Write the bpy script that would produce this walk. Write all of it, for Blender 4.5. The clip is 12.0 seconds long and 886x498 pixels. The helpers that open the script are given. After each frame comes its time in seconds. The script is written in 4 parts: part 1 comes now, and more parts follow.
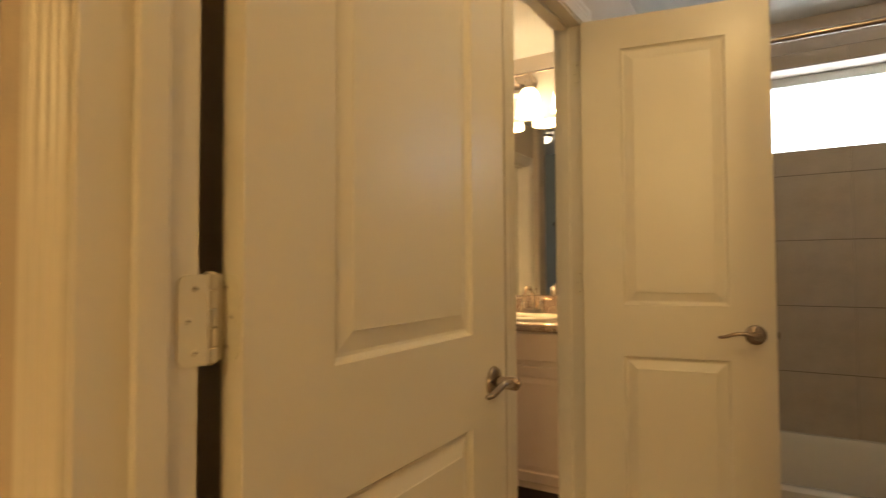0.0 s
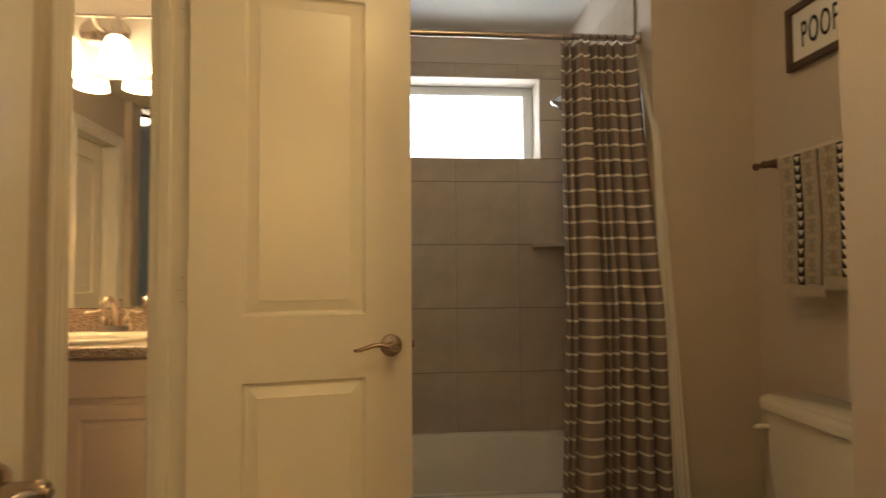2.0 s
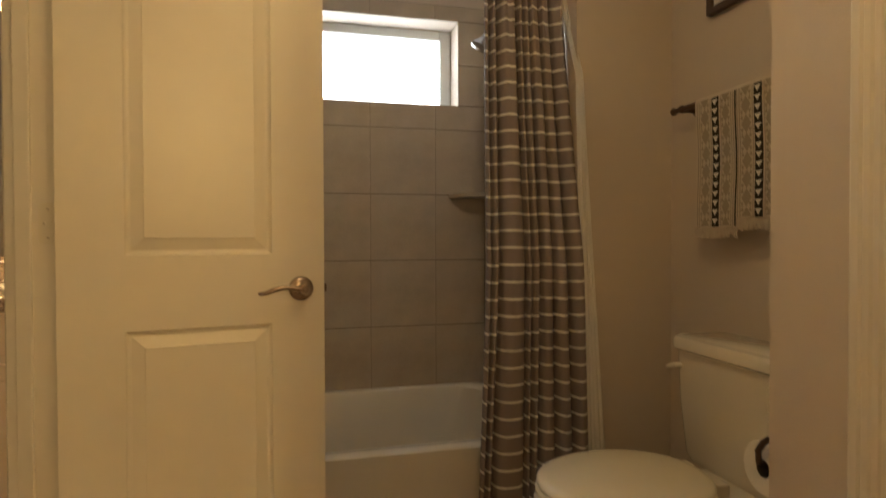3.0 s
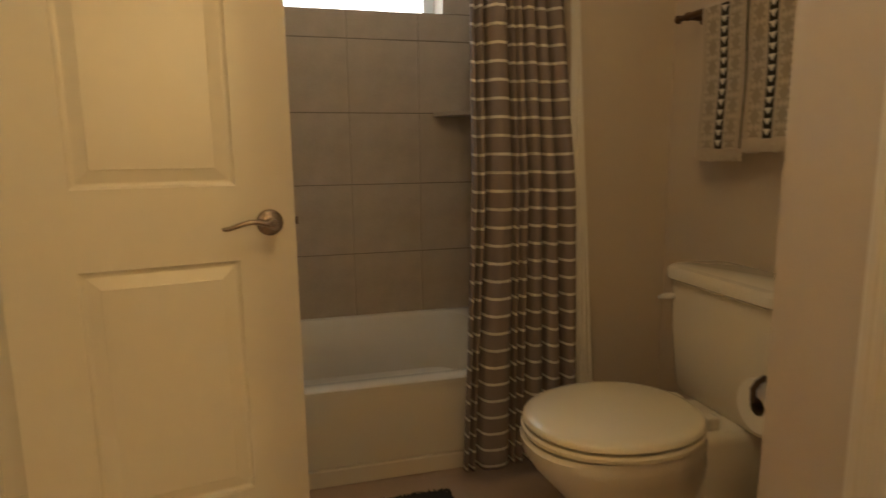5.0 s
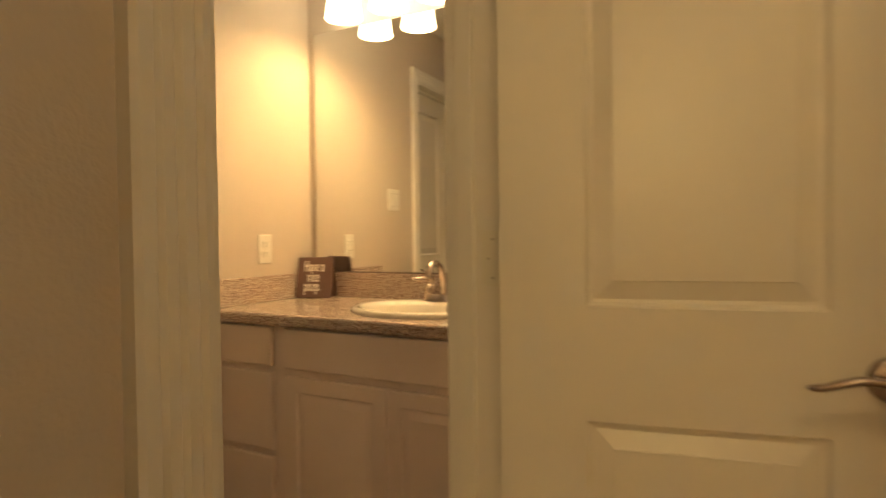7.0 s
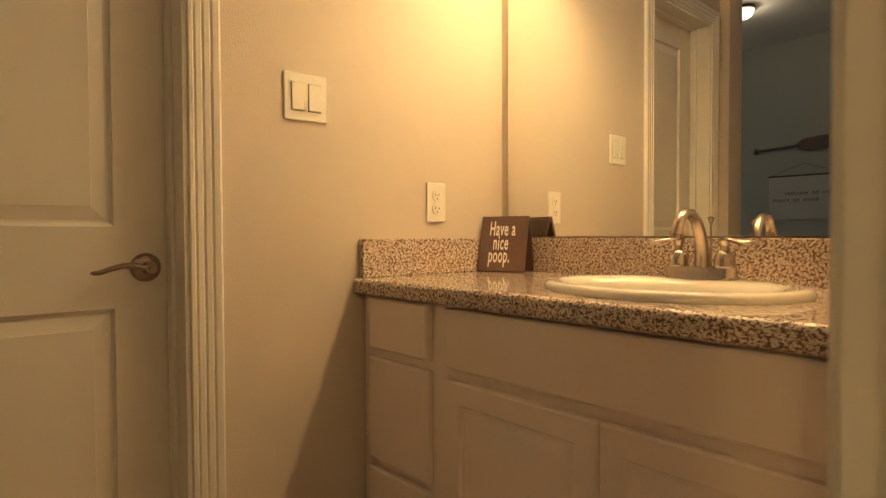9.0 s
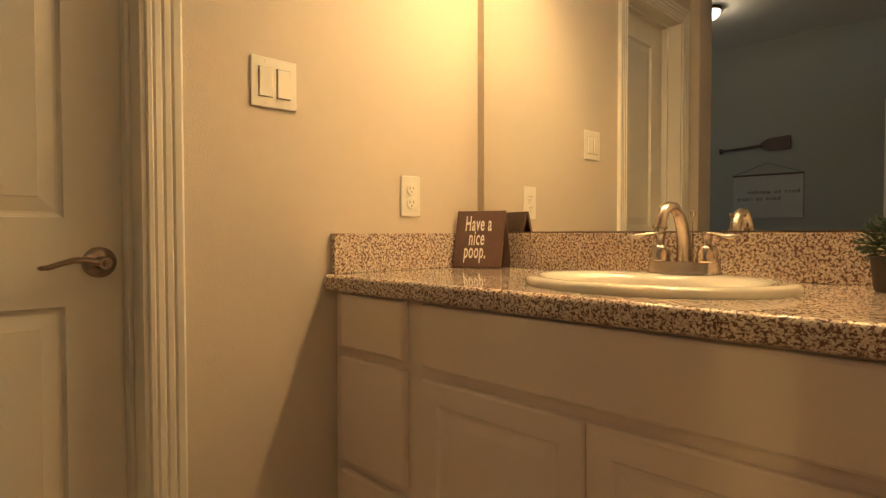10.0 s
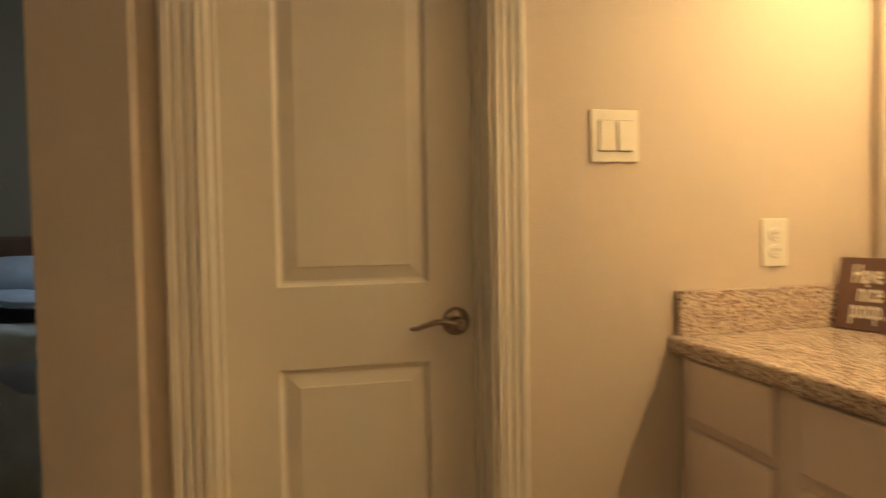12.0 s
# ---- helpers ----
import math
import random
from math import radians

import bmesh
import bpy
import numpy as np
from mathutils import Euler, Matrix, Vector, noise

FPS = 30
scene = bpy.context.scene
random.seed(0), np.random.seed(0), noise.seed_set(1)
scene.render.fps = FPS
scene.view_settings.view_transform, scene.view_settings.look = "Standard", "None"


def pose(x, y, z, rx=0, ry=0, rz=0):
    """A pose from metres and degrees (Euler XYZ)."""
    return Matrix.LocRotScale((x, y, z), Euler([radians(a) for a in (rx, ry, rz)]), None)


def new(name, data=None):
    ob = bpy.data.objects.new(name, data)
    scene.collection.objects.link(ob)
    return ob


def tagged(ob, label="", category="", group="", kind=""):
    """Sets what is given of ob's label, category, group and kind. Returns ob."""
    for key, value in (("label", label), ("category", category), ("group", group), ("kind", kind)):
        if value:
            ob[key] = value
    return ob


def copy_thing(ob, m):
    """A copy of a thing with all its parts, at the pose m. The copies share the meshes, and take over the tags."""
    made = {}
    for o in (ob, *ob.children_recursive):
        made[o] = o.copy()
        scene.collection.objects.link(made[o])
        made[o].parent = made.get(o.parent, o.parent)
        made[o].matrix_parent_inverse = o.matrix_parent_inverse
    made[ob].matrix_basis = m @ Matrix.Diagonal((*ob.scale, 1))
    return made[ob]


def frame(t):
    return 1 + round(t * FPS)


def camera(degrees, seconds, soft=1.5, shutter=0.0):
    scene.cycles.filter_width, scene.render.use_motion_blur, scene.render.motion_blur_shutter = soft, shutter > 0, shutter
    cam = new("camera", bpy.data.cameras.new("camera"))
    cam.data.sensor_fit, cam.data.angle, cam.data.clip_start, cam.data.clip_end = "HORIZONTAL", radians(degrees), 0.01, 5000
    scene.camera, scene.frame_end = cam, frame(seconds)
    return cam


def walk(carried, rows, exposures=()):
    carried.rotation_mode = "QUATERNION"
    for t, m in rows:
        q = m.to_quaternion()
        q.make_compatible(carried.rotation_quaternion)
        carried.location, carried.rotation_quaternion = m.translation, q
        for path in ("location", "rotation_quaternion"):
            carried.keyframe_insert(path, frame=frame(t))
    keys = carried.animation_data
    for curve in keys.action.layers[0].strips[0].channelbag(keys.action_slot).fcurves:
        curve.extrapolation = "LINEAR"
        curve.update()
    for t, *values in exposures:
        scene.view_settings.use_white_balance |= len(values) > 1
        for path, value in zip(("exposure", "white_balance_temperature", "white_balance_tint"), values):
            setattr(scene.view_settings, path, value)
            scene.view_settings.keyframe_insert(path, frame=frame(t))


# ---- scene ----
cam = camera(74.5, 12.0, soft=1.3, shutter=0.5)
# seconds, x, y, z, yaw, pitch, roll
ROWS = [
    (0, 0.017, -0.017, 1.168, 32.27, 1.97, 0.26),
    (0.5, -0.060, 0.066, 1.180, 21.45, 2.26, 0.46),
    (1, -0.083, 0.248, 1.157, 11.50, 2.77, 0.60),
    (1.5, -0.107, 0.344, 1.170, 3.59, 2.68, 0.49),
    (2, -0.137, 0.429, 1.156, -5.00, 2.39, 0.39),
    (2.5, -0.162, 0.505, 1.112, -11.18, 2.16, 0.32),
    (3, -0.142, 0.551, 1.076, -13.78, -0.90, 0.16),
    (3.2, -0.142, 0.554, 1.061, -14.75, -2.79, 0.23),
    (4.8, -0.096, 0.638, 1.091, -16.35, -9.12, 0.68),
    (5, -0.091, 0.662, 1.104, -14.80, -9.10, 0.69),
    (5.5, -0.112, 0.694, 1.163, -4.81, -7.71, 0.58),
    (6, -0.150, 0.779, 1.162, 5.45, -4.31, 0.88),
    (6.5, -0.238, 0.961, 1.160, 15.90, -1.89, 0.70),
    (7, -0.313, 1.148, 1.153, 27.89, -1.14, 0.74),
    (7.5, -0.378, 1.364, 1.137, 41.18, -0.96, 0.69),
    (7.7, -0.410, 1.446, 1.127, 45.33, -0.95, 0.65),
    (9.3, -0.746, 1.789, 1.008, 49.35, -1.42, 0.24),
    (9.5, -0.754, 1.794, 1.007, 48.18, -1.57, 0.16),
    (10, -0.764, 1.787, 1.008, 46.17, -1.55, 0.09),
    (10.5, -0.781, 1.790, 1.016, 46.48, -1.64, 0.10),
    (11, -0.789, 1.829, 1.050, 53.66, -1.43, 0.64),
    (11.5, -0.786, 1.806, 1.111, 65.56, -1.81, 0.79),
    (12, -0.848, 1.788, 1.158, 77.07, -1.84, 0.96),
]
walk(cam, [(t, pose(x, y, z, 90 + pitch, roll, yaw)) for t, x, y, z, yaw, pitch, roll in ROWS], [(0, 0.4), (5.5, 0.36), (6.8, 0.22), (7.7, 0.20), (9.3, 0.23), (12, 0.21)])

# ---- light ----
WARM = (1.0, 0.67, 0.30)
AMBER = (1.0, 0.665, 0.24)
world = bpy.data.worlds.new("sky")
world.use_nodes = True
scene.world = world
wn = world.node_tree.nodes
sky = wn.new("ShaderNodeTexSky")
sky.sky_type, sky.sun_disc = "NISHITA", False
sky.sun_elevation, sky.sun_rotation = radians(35), radians(20)
wn["Background"].inputs["Strength"].default_value = 0.1
world.node_tree.links.new(sky.outputs[0], wn["Background"].inputs["Color"])


def lamp(name, kind, power, color, m, size=0.05, size_y=0.0):
    data = bpy.data.lights.new(name, kind)
    data.energy, data.color = power, color
    if kind == "AREA":
        data.shape, data.size, data.size_y = "RECTANGLE", size, size_y
    else:
        data.shadow_soft_size = size
    ob = new(name, data)
    ob.matrix_world = m
    return ob


DAY = (0.86, 0.95, 1.0)
lamp("window_daylight", "AREA", 4.0, DAY, pose(0.2, 3.645, 1.975, -90), 0.86, 0.40)
SHADES = (-1.765, -1.55, -1.335, -1.12)
for lx in SHADES:
    lamp("vanity_bulb", "POINT", 6.9, WARM, pose(lx, 3.06, 2.078), 0.025)
lamp("bath_ceiling_bulb", "POINT", 6.5, AMBER, pose(0.12, 1.15, 2.30), 0.09)
lamp("hall_ceiling_bulb", "POINT", 62.0, (1.0, 0.69, 0.26), pose(0.95, -3.0, 2.28), 0.09)
# added area lamp in an unseen opening, brightens the bed and bedroom
lamp("unseen_bedroom_daylight", "AREA", 3.4, (0.97, 0.97, 0.88), pose(-3.9, 1.27, 1.6, 90, 0, 180), 1.0, 1.1)
lamp("bedroom_bulb", "POINT", 3.6, (1.0, 0.8, 0.55), pose(-2.53, -0.10, 2.69), 0.02)


# ---- materials ----
def surface(name, color, rough=0.5, metal=0.0, var=0.08, scale=6.0, bump=0.0, bscale=120.0, bdist=0.002, emit=0.0, coat=0.0):
    m = bpy.data.materials.new(name)
    m.use_nodes = True
    nt = m.node_tree
    b = nt.nodes["Principled BSDF"]
    b.inputs["Roughness"].default_value, b.inputs["Metallic"].default_value = rough, metal
    b.inputs["Coat Weight"].default_value = coat
    co = nt.nodes.new("ShaderNodeTexCoord")
    n1, n2 = nt.nodes.new("ShaderNodeTexNoise"), nt.nodes.new("ShaderNodeTexNoise")
    n1.inputs["Scale"].default_value, n2.inputs["Scale"].default_value = scale, scale * 14
    n1.inputs["Detail"].default_value, n2.inputs["Detail"].default_value = 4, 3
    mx = nt.nodes.new("ShaderNodeMix")
    add = nt.nodes.new("ShaderNodeMath")
    add.operation = "MULTIPLY_ADD"
    add.inputs[1].default_value = 0.35
    mx.data_type = "RGBA"
    lo = [c * (1 - var) for c in color]
    hi = [min(1, c * (1 + var)) for c in color]
    mx.inputs["A"].default_value, mx.inputs["B"].default_value = (*lo, 1), (*hi, 1)
    for n in (n1, n2):
        nt.links.new(co.outputs["Object"], n.inputs["Vector"])
    nt.links.new(n2.outputs["Fac"], add.inputs[0])
    nt.links.new(n1.outputs["Fac"], add.inputs[2])
    nt.links.new(add.outputs[0], mx.inputs["Factor"])
    nt.links.new(mx.outputs["Result"], b.inputs["Base Color"])
    mr = nt.nodes.new("ShaderNodeMapRange")
    mr.inputs["To Min"].default_value, mr.inputs["To Max"].default_value = max(0.02, rough * 0.85), min(1, rough * 1.15)
    nt.links.new(n1.outputs["Fac"], mr.inputs["Value"])
    nt.links.new(mr.outputs["Result"], b.inputs["Roughness"])
    if bump:
        n3, bp = nt.nodes.new("ShaderNodeTexNoise"), nt.nodes.new("ShaderNodeBump")
        n3.inputs["Scale"].default_value, n3.inputs["Detail"].default_value = bscale, 2
        bp.inputs["Strength"].default_value, bp.inputs["Distance"].default_value = bump, bdist
        nt.links.new(co.outputs["Object"], n3.inputs["Vector"])
        nt.links.new(n3.outputs["Fac"], bp.inputs["Height"])
        nt.links.new(bp.outputs["Normal"], b.inputs["Normal"])
    if emit:
        b.inputs["Emission Color"].default_value = (*color, 1)
        b.inputs["Emission Strength"].default_value = emit
    return m


def granite():
    m = surface("granite", (0.62, 0.50, 0.41), 0.05)
    nt = m.node_tree
    b = nt.nodes["Principled BSDF"]
    co = nt.nodes["Texture Coordinate"]
    out = None
    last = (0.76, 0.66, 0.55, 1)
    for sc, lo, hi, col in ((165, 0.52, 0.55, (0.58, 0.44, 0.36, 1)), (180, 0.522, 0.538, (0.185, 0.108, 0.09, 1)), (340, 0.60, 0.62, (0.10, 0.058, 0.05, 1))):
        n, mr, mx = nt.nodes.new("ShaderNodeTexNoise"), nt.nodes.new("ShaderNodeMapRange"), nt.nodes.new("ShaderNodeMix")
        n.inputs["Scale"].default_value, n.inputs["Detail"].default_value, n.inputs["Roughness"].default_value = sc, 3, 0.6
        n.inputs["Distortion"].default_value = 0.4
        mr.inputs["From Min"].default_value, mr.inputs["From Max"].default_value = lo, hi
        mx.data_type = "RGBA"
        nt.links.new(co.outputs["Object"], n.inputs["Vector"])
        nt.links.new(n.outputs["Fac"], mr.inputs["Value"])
        nt.links.new(mr.outputs["Result"], mx.inputs["Factor"])
        if out is None:
            mx.inputs["A"].default_value = last
        else:
            nt.links.new(out, mx.inputs["A"])
        mx.inputs["B"].default_value = col
        out = mx.outputs["Result"]
    nt.links.new(out, b.inputs["Base Color"])
    return m


def striped_cloth():
    """Grey cotton with thin white woven stripes along the cloth's own height."""
    m = surface("curtain_cloth", (0.25, 0.205, 0.20), 0.9, bump=0.25, bscale=900, bdist=0.0008)
    nt = m.node_tree
    b = nt.nodes["Principled BSDF"]
    uv = nt.nodes.new("ShaderNodeUVMap")
    sep, ns = nt.nodes.new("ShaderNodeSeparateXYZ"), nt.nodes.new("ShaderNodeTexNoise")
    ns.inputs["Scale"].default_value = 60
    nt.links.new(uv.outputs[0], sep.inputs[0])
    nt.links.new(uv.outputs[0], ns.inputs["Vector"])
    ad, fr, lt = (nt.nodes.new("ShaderNodeMath") for _ in range(3))
    ad.operation, fr.operation, lt.operation = "MULTIPLY_ADD", "FRACT", "LESS_THAN"
    ad.inputs[1].default_value = 0.10
    lt.inputs[1].default_value = 0.155
    nt.links.new(ns.outputs["Fac"], ad.inputs[0])
    nt.links.new(sep.outputs["Y"], ad.inputs[2])
    nt.links.new(ad.outputs[0], fr.inputs[0])
    nt.links.new(fr.outputs[0], lt.inputs[0])
    mx = nt.nodes.new("ShaderNodeMix")
    mx.data_type = "RGBA"
    mx.inputs["B"].default_value = (0.76, 0.72, 0.66, 1)
    nt.links.new(lt.outputs[0], mx.inputs["Factor"])
    nt.links.new(nt.nodes["Mix"].outputs["Result"], mx.inputs["A"])
    nt.links.new(mx.outputs["Result"], b.inputs["Base Color"])
    return m


PAINT = surface("wall_paint", (0.61, 0.525, 0.44), 0.75, var=0.03, scale=2.0, bump=0.32, bscale=250, bdist=0.0018)
CEIL = surface("ceiling_paint", (0.74, 0.71, 0.66), 0.85, var=0.03, bump=0.4, bscale=130)
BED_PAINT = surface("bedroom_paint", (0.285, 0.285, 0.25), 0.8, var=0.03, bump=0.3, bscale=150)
TRIM = surface("trim_paint", (0.78, 0.73, 0.65), 0.32, var=0.015, scale=2, bump=0.06, bscale=60)
DOORP = surface("door_paint", (0.79, 0.735, 0.64), 0.31, var=0.012, scale=1.5, bump=0.05, bscale=200)
CAB = surface("cabinet_paint", (0.84, 0.71, 0.62), 0.38, var=0.015, scale=2, bump=0.05, bscale=80)
TILE = surface("wall_tile", (0.465, 0.385, 0.295), 0.38, var=0.22, scale=9, bump=0.12, bscale=40)
GROUT = surface("grout", (0.235, 0.195, 0.15), 0.9, var=0.15)
PORC = surface("porcelain", (0.80, 0.745, 0.645), 0.1, var=0.015, coat=0.4)
SEAT = surface("seat_plastic", (0.80, 0.735, 0.585), 0.24, var=0.015)
SINK = surface("sink_porcelain", (0.72, 0.68, 0.60), 0.08, var=0.015, coat=0.5)
TUBM = surface("tub_enamel", (0.75, 0.69, 0.60), 0.15, var=0.02)
NICKEL = surface("brushed_nickel", (0.50, 0.43, 0.375), 0.26, 1.0, var=0.06, bump=0.05, bscale=400)
LEVER = surface("aged_nickel", (0.37, 0.30, 0.255), 0.24, 1.0, var=0.10, bump=0.05, bscale=400)
HINGE = surface("painted_hinge", (0.76, 0.71, 0.60), 0.35, 0.15, var=0.05)
SCREW = surface("painted_screw", (0.66, 0.60, 0.50), 0.4, 0.1, var=0.05)
BRONZE = surface("dark_bronze", (0.16, 0.11, 0.085), 0.4, 1.0, var=0.1)
CHROME = surface("chrome", (0.5, 0.5, 0.52), 0.12, 1.0, var=0.02)
GRANITE = granite()
CLOTH = striped_cloth()
LINER = surface("liner_cloth", (0.78, 0.75, 0.70), 0.6, var=0.03)
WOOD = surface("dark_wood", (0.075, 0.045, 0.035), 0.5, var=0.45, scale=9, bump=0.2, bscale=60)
SIGNWOOD = surface("stained_board", (0.115, 0.066, 0.055), 0.45, var=0.4, scale=14, bump=0.2, bscale=90)
WHITE = surface("white_ink", (0.85, 0.82, 0.76), 0.7, var=0.02)
BLACK = surface("black_ink", (0.02, 0.018, 0.017), 0.8, var=0.05)
PLATE = surface("switch_plastic", (0.80, 0.76, 0.68), 0.3, var=0.01)
SLOT = surface("outlet_slot", (0.03, 0.025, 0.02), 0.6)
FLOORM = surface("floor_vinyl", (0.40, 0.30, 0.235), 0.4, var=0.2, scale=5, bump=0.1, bscale=60)
CARPET = surface("carpet", (0.20, 0.17, 0.14), 1.0, var=0.2, scale=20, bump=0.8, bscale=300, bdist=0.006)
RUG = surface("rug_pile", (0.035, 0.034, 0.036), 1.0, var=0.3, scale=40)
TOWEL = surface("towel_cotton", (0.64, 0.56, 0.47), 0.95, var=0.05, bump=0.7, bscale=500, bdist=0.002)
TOWEL2 = surface("towel_taupe", (0.41, 0.345, 0.27), 0.95, var=0.08, bump=0.7, bscale=500, bdist=0.002)
PAPER = surface("paper", (0.82, 0.79, 0.73), 0.9, var=0.02, bump=0.2, bscale=300)
CARD = surface("roll_core", (0.08, 0.06, 0.045), 0.9)
SHADE = surface("frosted_shade", (1.0, 0.83, 0.52), 0.5, var=0.01, emit=6.0)
DOME = surface("dome_glass", (1.0, 0.84, 0.6), 0.4, var=0.01, emit=3.0)
VINYL = surface("window_vinyl", (0.74, 0.76, 0.76), 0.4, var=0.02)
LEAF = surface("leaf", (0.045, 0.075, 0.042), 0.6, var=0.4, scale=60)
POT = surface("pot", (0.04, 0.032, 0.03), 0.5, var=0.1)
BLUE = surface("blue_bedding", (0.24, 0.33, 0.46), 0.95, var=0.35, scale=9, bump=0.3, bscale=60)
BLUE2 = surface("teal_blanket", (0.38, 0.46, 0.48), 0.95, var=0.3, scale=12, bump=0.4, bscale=40)
CANVAS = surface("banner_canvas", (0.37, 0.36, 0.33), 0.9, var=0.08, bump=0.3, bscale=400)
OUTSIDE = surface("bright_outdoors", (0.93, 0.98, 1.0), 1.0, var=0.0, emit=4.0)

MIRROR = bpy.data.materials.new("mirror")
MIRROR.use_nodes = True
MIRROR.node_tree.nodes["Principled BSDF"].inputs["Metallic"].default_value = 1.0
MIRROR.node_tree.nodes["Principled BSDF"].inputs["Roughness"].default_value = 0.0
MIRROR.node_tree.nodes["Principled BSDF"].inputs["Base Color"].default_value = (0.86, 0.87, 0.85, 1)
FROST = bpy.data.materials.new("frosted_glass")
FROST.use_nodes = True
FROST.node_tree.nodes["Principled BSDF"].inputs["Transmission Weight"].default_value = 1.0
FROST.node_tree.nodes["Principled BSDF"].inputs["Roughness"].default_value = 0.35
FROST.node_tree.nodes["Principled BSDF"].inputs["Base Color"].default_value = (0.97, 0.99, 1, 1)


# ---- mesh tools ----
def mesh_of(name, bm, material, smooth=False):
    bmesh.ops.recalc_face_normals(bm, faces=bm.faces[:])
    me = bpy.data.meshes.new(name)
    bm.to_mesh(me)
    bm.free()
    if material:
        me.materials.append(material)
    if smooth:
        for p in me.polygons:
            p.use_smooth = True
    return me


def part(name, bm, material, parent, label="", smooth=False):
    ob = new(name, mesh_of(name, bm, material, smooth))
    ob.parent = parent
    if smooth:
        ob.data.set_sharp_from_angle(angle=radians(40))
    if label:
        tagged(ob, label)
    return ob


def thing(name, m, label, category, group="", kind=""):
    ob = new(name)
    ob.empty_display_size = 0.1
    ob.matrix_world = m
    return tagged(ob, label, category, group, kind)


def box(x0, x1, y0, y1, z0, z1, bevel=0.0, bm=None, seg=2):
    out = bm or bmesh.new()
    b = bmesh.new()
    bmesh.ops.create_cube(b, size=1)
    for v in b.verts:
        v.co = Vector(((x0 + x1) / 2 + v.co.x * (x1 - x0), (y0 + y1) / 2 + v.co.y * (y1 - y0), (z0 + z1) / 2 + v.co.z * (z1 - z0)))
    if bevel:
        bmesh.ops.bevel(b, geom=b.edges[:], offset=bevel, segments=seg, affect="EDGES", profile=0.5)
    return merge(out, b)


def merge(out, b, m=None):
    if m is not None:
        bmesh.ops.transform(b, matrix=m, verts=b.verts[:])
    idx = {v: out.verts.new(v.co) for v in b.verts}
    for f in b.faces:
        try:
            out.faces.new([idx[v] for v in f.verts])
        except ValueError:
            pass
    b.free()
    return out


def loft(rings, bm=None, cap0=True, cap1=True, closed=True):
    """A skin over rings of points, all of one length."""
    out = bm or bmesh.new()
    vs = [[out.verts.new(p) for p in r] for r in rings]
    n = len(rings[0])
    for a, b in zip(vs, vs[1:]):
        for i in range(n if closed else n - 1):
            j = (i + 1) % n
            out.faces.new((a[i], a[j], b[j], b[i]))
    if cap0 and closed:
        out.faces.new(vs[0])
    if cap1 and closed:
        out.faces.new(vs[-1])
    return out


def lathe(profile, n=24, m=None, bm=None):
    rings = []
    for r, z in profile:
        rings.append([Vector((r * math.cos(2 * math.pi * i / n), r * math.sin(2 * math.pi * i / n), z)) for i in range(n)])
    if m is not None:
        rings = [[m @ p for p in r] for r in rings]
    return loft(rings, bm)


def tube(points, radii, n=12, bm=None, flat=1.0):
    """A round or flattened bar along points."""
    rings = []
    pts = [Vector(p) for p in points]
    for i, p in enumerate(pts):
        d = (pts[min(i + 1, len(pts) - 1)] - pts[max(i - 1, 0)]).normalized()
        side = d.cross(Vector((0, 0, 1)))
        if side.length < 0.05:
            side = d.cross(Vector((0, 1, 0)))
        side.normalize()
        up = side.cross(d)
        r = radii[i] if hasattr(radii, "__len__") else radii
        rings.append([p + side * (r * math.cos(2 * math.pi * k / n)) + up * (r * flat * math.sin(2 * math.pi * k / n)) for k in range(n)])
    return loft(rings, bm)


def text_mesh(words, size, depth, align="CENTER", spacing=1.0, narrow=1.0, bold=0.0):
    cu = bpy.data.curves.new("writing", "FONT")
    cu.body, cu.size, cu.extrude, cu.align_x, cu.align_y = words, size, depth, align, "CENTER"
    cu.space_character, cu.offset = spacing, bold
    ob = new("writing", cu)
    bpy.context.view_layer.update()
    me = bpy.data.meshes.new_from_object(ob.evaluated_get(bpy.context.evaluated_depsgraph_get()))
    bpy.data.objects.remove(ob)
    bpy.data.curves.remove(cu)
    bm = bmesh.new()
    bm.from_mesh(me)
    bpy.data.meshes.remove(me)
    bmesh.ops.transform(bm, matrix=Matrix.Diagonal((narrow, 1, 1, 1)), verts=bm.verts[:])
    return bm


# ---- setting ----
H = 2.44
DH = 2.07


def setting(name, bm, material, label, category="wall"):
    ob = new(name, mesh_of(name, bm, material))
    return tagged(ob, label, category, kind="structure")


def wall(name, axis, a0, a1, c0, c1, openings=(), top=H, material=None, label=""):
    """A wall that runs along axis from a0 to a1, c0 to c1 thick; openings are (from, to, bottom, top)."""
    bm = bmesh.new()

    def slab(s0, s1, z0, z1):
        if s1 - s0 > 1e-4 and z1 - z0 > 1e-4:
            if axis == "x":
                box(s0, s1, c0, c1, z0, z1, bm=bm)
            else:
                box(c0, c1, s0, s1, z0, z1, bm=bm)

    at = a0
    for o0, o1, z0, z1 in sorted(openings):
        slab(at, o0, 0, top)
        slab(o0, o1, 0, z0)
        slab(o0, o1, z1, top)
        at = o1
    slab(at, a1, 0, top)
    return setting(name, bm, material or PAINT, label or "beige painted plaster wall with fine orange peel texture")


